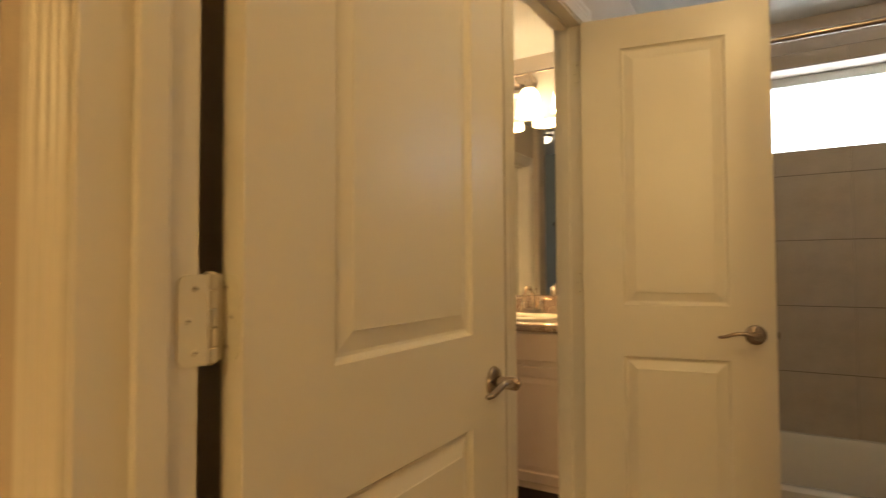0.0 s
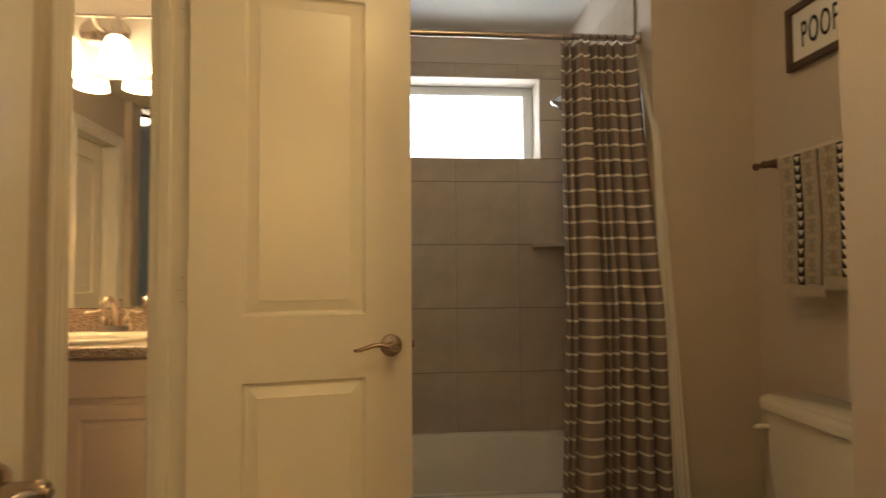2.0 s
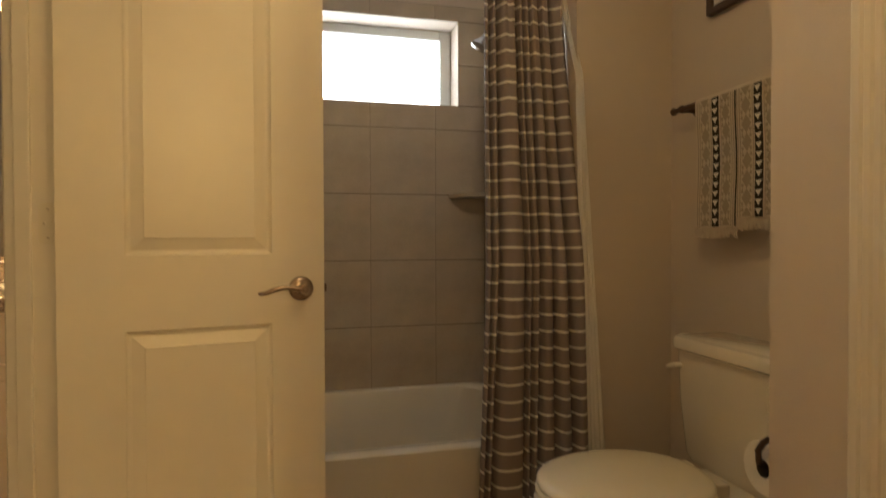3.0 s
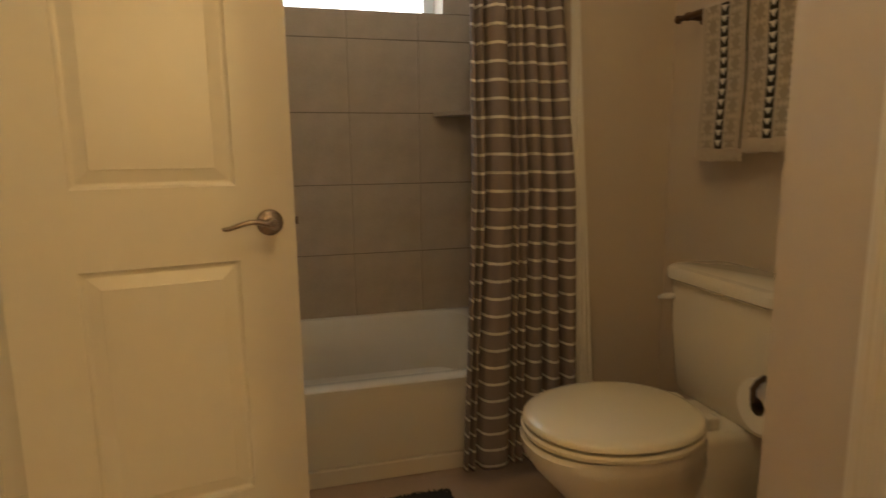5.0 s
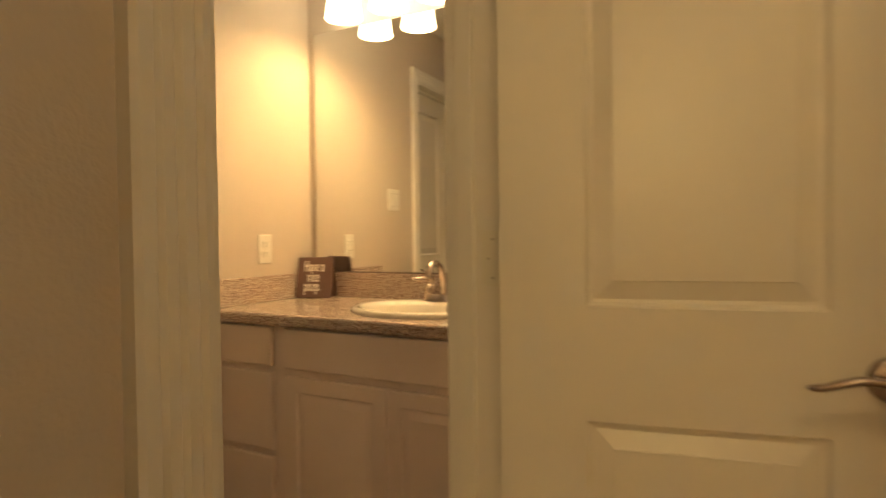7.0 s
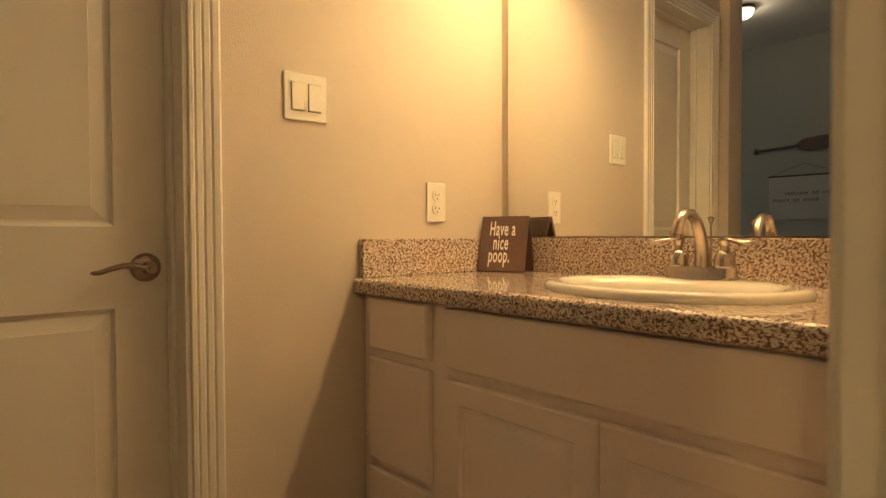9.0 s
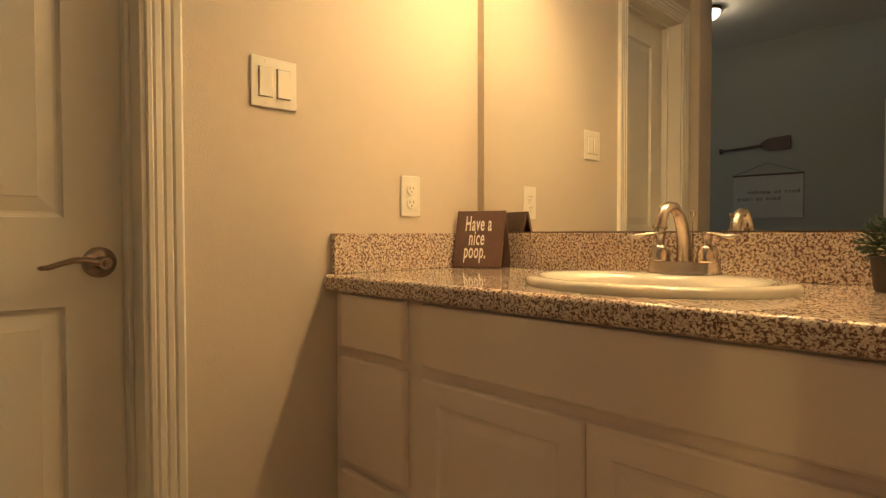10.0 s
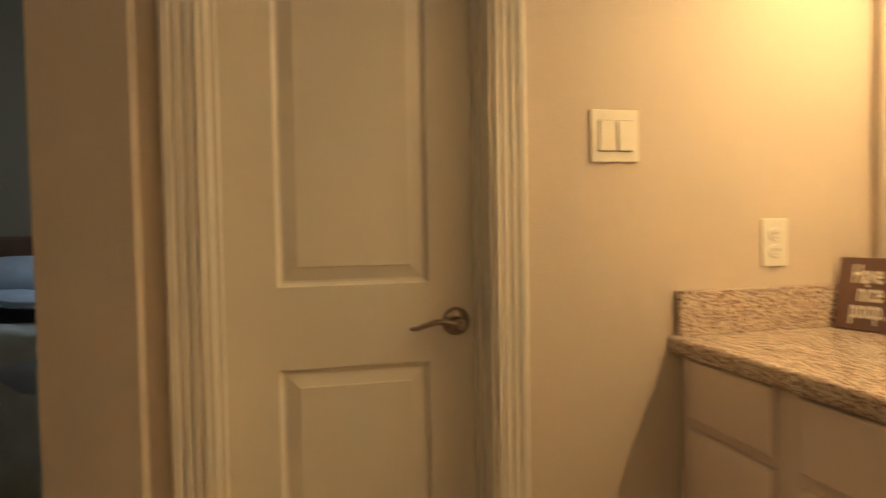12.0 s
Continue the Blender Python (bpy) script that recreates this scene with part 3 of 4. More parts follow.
def toilet():
    ob = thing("toilet", pose(1.150, 1.905, 0), "white two-piece toilet with the lid closed", "toilet")
    bx = -0.463
    bowl = [oval(bx + 0.10, 0, 0.20, 0.25, 0.110, 0.0), oval(bx + 0.10, 0, 0.20, 0.25, 0.110, 0.02), oval(bx + 0.10, 0, 0.170, 0.24, 0.088, 0.10), oval(bx + 0.08, 0, 0.180, 0.24, 0.092, 0.19),
            oval(bx + 0.04, 0, 0.210, 0.23, 0.125, 0.275), oval(bx + 0.01, 0, 0.236, 0.225, 0.165, 0.340), oval(bx, 0, 0.246, 0.22, 0.182, 0.378), oval(bx, 0, 0.248, 0.22, 0.184, 0.402), oval(bx, 0, 0.240, 0.215, 0.178, 0.412), oval(bx, 0, 0.15, 0.15, 0.12, 0.413)]
    part("bowl", loft(bowl), PORC, ob, smooth=True)
    part("deck", box(-0.30, -0.005, -0.115, 0.115, 0.20, 0.414, 0.03, seg=4), PORC, ob, smooth=True)
    part("trapway", box(-0.42, -0.10, -0.095, 0.095, 0.0, 0.25, 0.04, seg=4), PORC, ob, smooth=True)

    def ring(d, z):
        return oval(bx, 0, 0.246 - d, 0.217 - d, 0.196 - d, z, n=64, power=2.1)
    part("seat", loft([ring(0.030, 0.4135), ring(0.030, 0.419), ring(0.003, 0.4195), ring(0, 0.423), ring(0, 0.431), ring(0.005, 0.436), ring(0.03, 0.4375)]), SEAT, ob, smooth=True)
    part("lid", loft([ring(0.030, 0.438), ring(0.030, 0.442), ring(0.006, 0.4425), ring(0.003, 0.446), ring(0.004, 0.454), ring(0.010, 0.460), ring(0.03, 0.465), ring(0.12, 0.469)]), SEAT, ob, smooth=True)
    for s in (-1, 1):
        part("seat_hinge", box(-0.262, -0.225, s * 0.07 - 0.02, s * 0.07 + 0.02, 0.412, 0.448, 0.006), PORC, ob)

    def rr(x0, x1, hy, z, r=0.03, n=5):
        pts = []
        for cx, cy, s in ((x1 - r, hy - r, 0), (x0 + r, hy - r, 90), (x0 + r, -hy + r, 180), (x1 - r, -hy + r, 270)):
            for i in range(n + 1):
                t = radians(s + 90 * i / n)
                pts.append(Vector((cx + r * math.cos(t), cy + r * math.sin(t), z)))
        return pts
    part("tank", loft([rr(-0.160, 0, 0.168, 0.412), rr(-0.175, 0, 0.176, 0.44), rr(-0.186, 0, 0.19, 0.60), rr(-0.190, 0, 0.194, 0.745)]), PORC, ob, smooth=True)
    part("tank_lid", loft([rr(-0.192, 0, 0.195, 0.745), rr(-0.204, 0.0, 0.202, 0.752, 0.034), rr(-0.206, 0.0, 0.203, 0.775, 0.034), rr(-0.200, -0.004, 0.199, 0.785, 0.034), rr(-0.185, -0.012, 0.20, 0.788, 0.034)]), PORC, ob, smooth=True)
    part("flush_lever", tube([(-0.188, 0.165, 0.70), (-0.212, 0.167, 0.70), (-0.216, 0.172, 0.698), (-0.217, 0.184, 0.693), (-0.216, 0.192, 0.689)], [0.009, 0.009, 0.008, 0.007, 0.005], 10), PORC, ob, "white flush lever", True)
    return ob


toilet()


def towel_bar():
    ob = thing("towel_bar", pose(1.175, 0, 1.514), "bronze wall towel bar", "towel bar")
    part("bar", tube([(-0.062, 2.315, 0), (-0.062, 1.95, 0), (-0.062, 1.62, 0)], 0.009, 14), BRONZE, ob, smooth=True)
    for y in (2.275, 1.655):
        part("post", lathe([(0.024, 0), (0.022, 0.006), (0.012, 0.014), (0.0105, 0.05), (0.014, 0.062), (0.010, 0.070)], 18, pose(0, y, 0, 0, -90)), BRONZE, ob, smooth=True)
    for y, s in ((2.315, 1), (1.62, -1)):
        part("finial", lathe([(0.0125, 0), (0.0135, 0.006), (0.009, 0.012), (0.003, 0.014)], 14, pose(-0.062, y, 0, -90 * s)), BRONZE, ob, smooth=True)


towel_bar()


def towel(y0, y1, bottom, seed):
    """A folded hand towel over the bar, with a woven band of triangles and a fringe."""
    ob = thing("hand_towel", pose(1.113, 0, 0), "cream hand towel with black and taupe woven triangles", "towel", group="towels on the bar")
    rnd = random.Random(seed)
    w = y0 - y1
    top = 1.527

    def px(v, z):
        return -0.013 + 0.003 * math.sin(7 * v + seed) + 0.002 * math.sin(20 * z + 3 * v)
    prof = [(0.012, 1.22), (0.013, top - 0.03), (0.012, top - 0.008), (0.004, top), (-0.006, top - 0.001)]
    rings = []
    for i in range(13):
        v = i / 12
        r = [Vector((x, y0 - w * v, z)) for x, z in prof]
        for k in range(9):
            z = top - 0.012 - (top - 0.012 - bottom) * k / 8
            r.append(Vector((px(v * w, z), y0 - w * v + 0.003 * math.sin(8 * z + seed), z)))
        for k in range(9):
            z = bottom + (top - 0.012 - bottom) * k / 8
            r.append(Vector((px(v * w, z) + 0.008, y0 - w * v + 0.003 * math.sin(8 * z + seed), z)))
        rings.append(r)
    part("body", loft(rings), TOWEL, ob, smooth=True)

    def strip(name, a, b, material, lift):
        bm = bmesh.new()
        cols = []
        for v in (a, (a + b) / 2, b):
            cols.append([Vector((px(v * w, z) - lift, y0 - w * v + 0.003 * math.sin(8 * z + seed), z)) for z in [top - 0.014 - (top - 0.016 - bottom) * k / 16 for k in range(17)]])
        loft(cols, bm, closed=False)
        return part(name, bm, material, ob, smooth=True)
    strip("black_band", 0.43, 0.60, BLACK, 0.002)
    for v0, v1 in ((0.05, 0.075), (0.105, 0.125), (0.39, 0.405), (0.635, 0.65), (0.875, 0.89), (0.92, 0.94)):
        strip("woven_line", v0, v1, TOWEL2, 0.0018)
    strip("edge_band", 0.965, 1.0, BLACK if seed % 2 else TOWEL2, 0.002)
    n = 14

    def tri(v0, v1, za, zc, lift, material):
        z3 = ((v0, za), (v1, za), ((v0 + v1) / 2, zc))
        bm = bmesh.new()
        bm.faces.new([bm.verts.new((px(v * w, z) - lift, y0 - w * v + 0.003 * math.sin(8 * z + seed), z)) for v, z in z3])
        part("triangle", bm, material, ob)
    step = (top - 0.02 - bottom) / n
    for i in range(n):
        z = bottom + 0.006 + i * step
        tri(0.445, 0.585, z + step * 0.74, z + step * 0.08, 0.0035, WHITE)
        for a, b in ((0.15, 0.37), (0.665, 0.86)):
            za, zc = (z + step * 1.02, z - step * 0.02) if i % 2 else (z - step * 0.02, z + step * 1.02)
            tri(a, b, za, zc, 0.0025, TOWEL2)
            for o in (a - 0.012, b - 0.058):
                tri(o, o + 0.07, z + step * 0.5, zc, 0.003, TOWEL2)
    fr = bmesh.new()
    for i in range(46):
        v = i / 45
        yy = y0 - w * v
        tube([(px(v * w, bottom) + 0.003, yy, bottom + 0.002), (px(v * w, bottom) + rnd.uniform(-0.002, 0.006), yy + rnd.uniform(-0.003, 0.003), bottom - 0.014), (px(v * w, bottom) + rnd.uniform(-0.003, 0.007), yy + rnd.uniform(-0.006, 0.006), bottom - rnd.uniform(0.028, 0.036))], [0.0026, 0.0022, 0.0016], 5, fr)
    part("fringe", fr, TOWEL, ob)


towel(2.190, 2.008, 1.112, 1)
towel(2.014, 1.832, 1.136, 2)


def wall_sign():
    ob = thing("wall_sign", pose(1.174, 0, 0), "white wall sign in a dark wooden frame", "sign")
    y0, y1, z0, z1 = 2.206, 1.62, 1.803, 2.008
    part("board", box(-0.012, -0.001, y1 + 0.01, y0 - 0.01, z0 + 0.01, z1 - 0.01), WHITE, ob)
    f = 0.022
    part("frame_rail", box(-0.024, -0.001, y1, y0, z0, z0 + f, 0.002), WOOD, ob)
    part("frame_rail", box(-0.024, -0.001, y1, y0, z1 - f, z1, 0.002), WOOD, ob)
    part("frame_stile", box(-0.024, -0.001, y1, y1 + f, z0 + f, z1 - f, 0.002), WOOD, ob)
    part("frame_stile", box(-0.024, -0.001, y0 - f, y0, z0 + f, z1 - f, 0.002), WOOD, ob)
    t = text_mesh("POOP L", 0.115, 0.0006, "LEFT", spacing=1.15, narrow=0.48)
    part("writing", merge(bmesh.new(), t, pose(-0.0135, 2.145, 1.90, 90, 0, -90)), BLACK, ob)


wall_sign()


def paper_holder():
    ob = thing("paper_holder", pose(0.850, 1.556, 0.612), "bronze toilet paper holder on the wall", "paper holder")
    part("post", lathe([(0.022, 0), (0.02, 0.006), (0.010, 0.012), (0.009, 0.050)], 16, pose(0.11, 0, 0, -90)), BRONZE, ob, smooth=True)
    part("arm", tube([(0.11, 0.046, 0), (0.11, 0.062, -0.012), (0.105, 0.066, -0.03), (0.06, 0.066, -0.032), (0.0, 0.066, -0.032), (-0.016, 0.066, -0.026), (-0.022, 0.062, 0.0), (-0.02, 0.050, 0.022), (-0.018, 0.036, 0.034)], 0.007, 12), BRONZE, ob, smooth=True)
    roll = thing("paper_roll", pose(0.850, 1.622, 0.570), "white toilet paper roll on its holder", "toilet paper")
    n = 30
    rings = [[Vector((x, r * math.cos(2 * math.pi * i / n), r * math.sin(2 * math.pi * i / n))) for i in range(n)] for x, r in ((-0.005, 0.02), (-0.005, 0.058), (-0.002, 0.06), (0.094, 0.06), (0.097, 0.058), (0.097, 0.02), (-0.005, 0.02))]
    part("paper", loft(rings, cap0=False, cap1=False), PAPER, roll, smooth=True)
    rings = [[Vector((x, r * math.cos(2 * math.pi * i / n), r * math.sin(2 * math.pi * i / n))) for i in range(n)] for x, r in ((-0.0045, 0.0185), (-0.0045, 0.0203), (0.096, 0.0203), (0.096, 0.0185), (-0.0045, 0.0185))]
    part("core", loft(rings, cap0=False, cap1=False), CARD, roll)


paper_holder()


def rug():
    ob = thing("bath_mat", pose(0.02, 2.19, 0.0), "dark grey shaggy bath mat on the floor by the tub", "bath mat")
    hx, hy = 0.35, 0.20

    def ring(k, z):
        pts = []
        for cx, cy, s in ((hx - 0.04, hy - 0.04, 0), (-hx + 0.04, hy - 0.04, 90), (-hx + 0.04, -hy + 0.04, 180), (hx - 0.04, -hy + 0.04, 270)):
            for i in range(5):
                t = radians(s + 22.5 * i)
                pts.append(Vector((cx + (0.04 - k) * math.cos(t), cy + (0.04 - k) * math.sin(t), z)))
        return pts
    part("backing", loft([ring(0, 0.001), ring(0, 0.008), ring(0.006, 0.011)]), RUG, ob)
    rnd = random.Random(5)
    bm = bmesh.new()
    for i in range(2600):
        edge = rnd.random() < 0.35
        x, y = rnd.uniform(-hx, hx), rnd.uniform(-hy, hy)
        if edge:
            if rnd.random() < 0.6:
                y = rnd.choice((-1, 1)) * hy * rnd.uniform(0.97, 1.0)
            else:
                x = rnd.choice((-1, 1)) * hx * rnd.uniform(0.98, 1.0)
        dx, dy, h = rnd.uniform(-0.008, 0.008), rnd.uniform(-0.008, 0.008), rnd.uniform(0.014, 0.019)
        a = rnd.uniform(0, 6.28)
        p = [bm.verts.new((x + 0.004 * math.cos(a + k), y + 0.004 * math.sin(a + k), 0.006)) for k in (0, 2.1, 4.2)]
        q = bm.verts.new((x + dx, y + dy, h))
        for k in range(3):
            bm.faces.new((p[k], p[(k + 1) % 3], q))
    part("pile", bm, RUG, ob)


rug()


def dome_light(name, m, label):
    ob = thing(name, m, label, "ceiling light")
    part("base", lathe([(0.15, 0), (0.155, -0.012), (0.15, -0.028), (0.13, -0.03)], 32), BRONZE, ob, smooth=True)
    d = part("dome", lathe([(0.138, -0.03), (0.13, -0.055), (0.10, -0.085), (0.05, -0.105), (0.012, -0.11)], 32), DOME, ob, "lit white glass dome", True)
    d.visible_shadow = False
    return ob


dome = dome_light("ceiling_light", pose(0.12, 1.15, H), "white glass dome ceiling light with a bronze base")
copy_thing(dome, pose(0.95, -3.0, H))
bed_dome = copy_thing(dome, pose(-2.53, -0.10, 2.74))
bed_dome.scale = (0.52, 0.52, 0.85)
for ch in bed_dome.children:
    ch.visible_shadow = ch.name.startswith("base")


# ---- vanity ----
CT = 0.904
CF = MY - 0.578


def vanity_cabinet():
    ob = thing("vanity_cabinet", pose(0, 0, 0), "white painted vanity cabinet with drawers and raised-panel doors", "cabinet")
    yf = 2.635
    part("body", box(VX + 0.002, -0.802, yf, MY - 0.002, 0.10, CT - 0.042), CAB, ob)
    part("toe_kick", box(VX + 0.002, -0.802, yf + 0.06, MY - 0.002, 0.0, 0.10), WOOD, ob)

    def front(name, x0, x1, z0, z1, panel=False):
        bm = bmesh.new()
        y0 = yf - 0.019
        if panel:
            rings = [[(x0, yf - 0.001, z0), (x1, yf - 0.001, z0), (x1, yf - 0.001, z1), (x0, yf - 0.001, z1)]]
            for i, d in ((0, 0.004), (0.004, 0), (0.048, 0), (0.053, 0.005), (0.060, 0.0055), (0.078, 0.0012), (0.082, 0.0005)):
                rings.append([(x0 + i, y0 + d, z0 + i), (x1 - i, y0 + d, z0 + i), (x1 - i, y0 + d, z1 - i), (x0 + i, y0 + d, z1 - i)])
            loft(rings, bm)
        else:
            rings = [[(x0, yf - 0.001, z0), (x1, yf - 0.001, z0), (x1, yf - 0.001, z1), (x0, yf - 0.001, z1)]]
            for i, d in ((0, 0.006), (0.002, 0.002), (0.006, 0)):
                rings.append([(x0 + i, y0 + d, z0 + i), (x1 - i, y0 + d, z0 + i), (x1 - i, y0 + d, z1 - i), (x0 + i, y0 + d, z1 - i)])
            loft(rings, bm)
        part(name, bm, CAB, ob)
    front("drawer_front", VX + 0.046, -1.760, 0.722, 0.857)
    front("drawer_front", VX + 0.046, -1.760, 0.432, 0.699)
    front("drawer_front", VX + 0.046, -1.760, 0.135, 0.410)
    front("false_front", -1.698, -0.884, 0.719, 0.855)
    front("cabinet_door", -1.698, -1.2925, 0.135, 0.694, True)
    front("cabinet_door", -1.2905, -0.884, 0.135, 0.694, True)


vanity_cabinet()
SX, SY = -1.305, 2.87


def ellipse(rx, ry, z, n=96, cx=SX, cy=SY):
    return [Vector((cx + rx * math.cos(2 * math.pi * i / n), cy + ry * math.sin(2 * math.pi * i / n), z)) for i in range(n)]


def countertop():
    ob = thing("countertop", pose(0, 0, 0), "speckled beige and brown granite vanity top with backsplash", "countertop")
    x0, x1, y1 = VX + 0.001, -0.801, MY - 0.001
    yb = MY + 0.018
    prof = [(yb, CT - 0.042), (CF + 0.010, CT - 0.042), (CF + 0.003, CT - 0.037), (CF, CT - 0.028)]
    prof += [(CF + 0.012 - 0.012 * math.cos(radians(a)), CT - 0.012 + 0.012 * math.sin(radians(a))) for a in range(0, 91, 9)] + [(yb, CT)]
    slab = loft([[Vector((x, y, z)) for y, z in prof] for x in (x0, x1)])
    s = part("slab", slab, GRANITE, ob)
    cut = new("cut", mesh_of("cut", loft([ellipse(0.235, 0.19, CT - 0.2), ellipse(0.235, 0.19, CT + 0.1)]), None))
    bo = s.modifiers.new("hole", "BOOLEAN")
    bo.operation, bo.object = "DIFFERENCE", cut
    bpy.context.view_layer.update()
    me = bpy.data.meshes.new_from_object(s.evaluated_get(bpy.context.evaluated_depsgraph_get()))
    s.modifiers.clear()
    s.data = me
    bpy.data.objects.remove(cut)
    part("backsplash", box(x0 + 0.02, x1, y1 - 0.02, y1 + 0.018, CT, 1.008, 0.002), GRANITE, ob)
    part("side_splash", box(x0, x0 + 0.02, 2.618, y1, CT, 1.008, 0.002), GRANITE, ob)


countertop()


def sink():
    ob = thing("sink", pose(0, 0, 0), "cream oval drop-in sink", "sink")
    r = [ellipse(0.2590, 0.2140, CT + 0.0003), ellipse(0.2600, 0.2150, CT + 0.0054), ellipse(0.2590, 0.2140, CT + 0.0109), ellipse(0.2555, 0.2105, CT + 0.0153), ellipse(0.250, 0.205, CT + 0.0178), ellipse(0.243, 0.198, CT + 0.0187), ellipse(0.228, 0.176, CT + 0.0173, cy=SY - 0.010), ellipse(0.220, 0.160, CT + 0.0160, cy=SY - 0.021),
         ellipse(0.214, 0.152, CT + 0.0116, cy=SY - 0.025), ellipse(0.206, 0.142, CT, cy=SY - 0.028),
         ellipse(0.175, 0.118, CT - 0.07, cy=SY - 0.028), ellipse(0.12, 0.085, CT - 0.12, cy=SY - 0.025), ellipse(0.03, 0.03, CT - 0.135, cy=SY - 0.02)]
    part("basin", loft(r, cap0=False), SINK, ob, smooth=True)
    part("drain", lathe([(0.03, CT - 0.1345), (0.028, CT - 0.131), (0.018, CT - 0.133)], 18, pose(SX, SY - 0.02, 0)), NICKEL, ob)
    part("overflow", box(SX - 0.018, SX + 0.018, SY + 0.098, SY + 0.101, CT - 0.036, CT - 0.030, 0.001), NICKEL, ob)


sink()


def faucet():
    ob = thing("faucet", pose(SX - 0.006, 3.03, CT + 0.0160), "brushed nickel two-handle faucet with a high arc spout", "faucet")
    def rr(hx, hy, z, n=8):
        pts = []
        for sx, s in ((hx - hy, -90), (-(hx - hy), 90)):
            for i in range(n + 1):
                t = radians(s + 180 * i / n)
                pts.append(Vector((sx + hy * math.cos(t), hy * math.sin(t), z)))
        return pts
    part("base_plate", loft([rr(0.081, 0.027, 0), rr(0.081, 0.027, 0.005), rr(0.078, 0.0245, 0.008), rr(0.0765, 0.023, 0.024), rr(0.0745, 0.021, 0.0265)]), NICKEL, ob, smooth=True)
    spout = [(0, 0.006, 0.02), (0, 0.006, 0.048), (0, 0.002, 0.078), (0, -0.009, 0.106), (0, -0.026, 0.128), (0, -0.048, 0.142), (0, -0.072, 0.143), (0, -0.092, 0.132), (0, -0.104, 0.114), (0, -0.108, 0.100)]
    part("spout", tube(spout, [0.0180, 0.0165, 0.0148, 0.0135, 0.0127, 0.0121, 0.0117, 0.0116, 0.0118, 0.0124], 24, flat=0.85), NICKEL, ob, smooth=True)
    part("aerator", lathe([(0.0145, 0.002), (0.0148, -0.004), (0.0115, -0.005), (0.0115, -0.013), (0.008, -0.014)], 20, pose(0, -0.109, 0.101, -8)), NICKEL, ob, smooth=True)
    for s in (-1, 1):
        h = part("handle", lathe([(0.0225, 0.026), (0.023, 0.029), (0.0215, 0.031), (0.0218, 0.038), (0.0205, 0.049), (0.0155, 0.059), (0.0095, 0.062), (0.0085, 0.070), (0.0105, 0.079), (0.0125, 0.084), (0.0115, 0.090), (0.006, 0.093)], 24, pose(s * 0.051, 0, 0)), NICKEL, ob, smooth=True)
        pts = [(s * 0.046, 0, 0.086), (s * 0.060, -0.003, 0.087), (s * 0.074, -0.008, 0.085), (s * 0.090, -0.013, 0.081), (s * 0.104, -0.017, 0.079), (s * 0.114, -0.019, 0.081), (s * 0.118, -0.020, 0.083)]
        part("lever", tube(pts, [0.009, 0.008, 0.010, 0.0135, 0.0145, 0.010, 0.003], 14, flat=0.5), NICKEL, h, smooth=True)
    part("lift_rod", lathe([(0.0022, 0.02), (0.0022, 0.118), (0.0035, 0.122), (0.0065, 0.132), (0.0068, 0.135), (0.003, 0.137)], 14, pose(0.006, 0.034, 0)), NICKEL, ob, smooth=True)


faucet()


def mirror():
    ob = thing("mirror", pose(0, 0, 0), "large frameless wall mirror above the vanity", "mirror")
    g = merge(bmesh.new(), box(0.032, 1.235, -0.005, 0, 1.012, 2.05, 0.0008), pose(VX, MY - 0.001, 0, 0, 0, 0.7))
    part("glass", g, MIRROR, ob)
    part("channel", merge(bmesh.new(), box(0.030, 1.237, -0.008, 0, 1.0085, 1.0115), pose(VX, MY - 0.001, 0, 0, 0, 0.7)), BRONZE, ob, "thin dark mirror channel")


mirror()


def vanity_light():
    ob = thing("vanity_light", pose(0, 0, 0.02), "four-shade vanity bar light with frosted bell glass", "wall lamp")
    c = sum(SHADES) / 4
    part("back_plate", lathe([(0.075, 0), (0.075, 0.012), (0.06, 0.022), (0.02, 0.026)], 28, pose(c, MY + 0.007, 2.25, 90) @ Matrix.Diagonal((1.5, 1, 1, 1))), NICKEL, ob, smooth=True)
    part("arm", tube([(c, MY - 0.02, 2.25), (c, MY - 0.07, 2.25), (c, 3.06, 2.275)], 0.010, 12), NICKEL, ob, smooth=True)
    part("bar", tube([(SHADES[0] - 0.05, 3.06, 2.275), (c, 3.06, 2.275), (SHADES[-1] + 0.05, 3.06, 2.275)], 0.008, 12), NICKEL, ob, smooth=True)
    for x in SHADES:
        h = part("socket", lathe([(0.012, 2.275), (0.022, 2.222), (0.026, 2.195), (0.026, 2.18)], 18, pose(x, 3.06, 0)), NICKEL, ob, smooth=True)
        g = part("shade", loft([[Vector((x + r * math.cos(2 * math.pi * i / 28), 3.06 + r * math.sin(2 * math.pi * i / 28), z)) for i in range(28)] for r, z in ((0.027, 2.185), (0.042, 2.172), (0.056, 2.14), (0.063, 2.10), (0.068, 2.055), (0.074, 2.02), (0.071, 2.02), (0.065, 2.055), (0.060, 2.10), (0.052, 2.14), (0.038, 2.168), (0.02, 2.178))], cap0=False, cap1=False), SHADE, h, "lit frosted bell glass shade", True)


vanity_light()


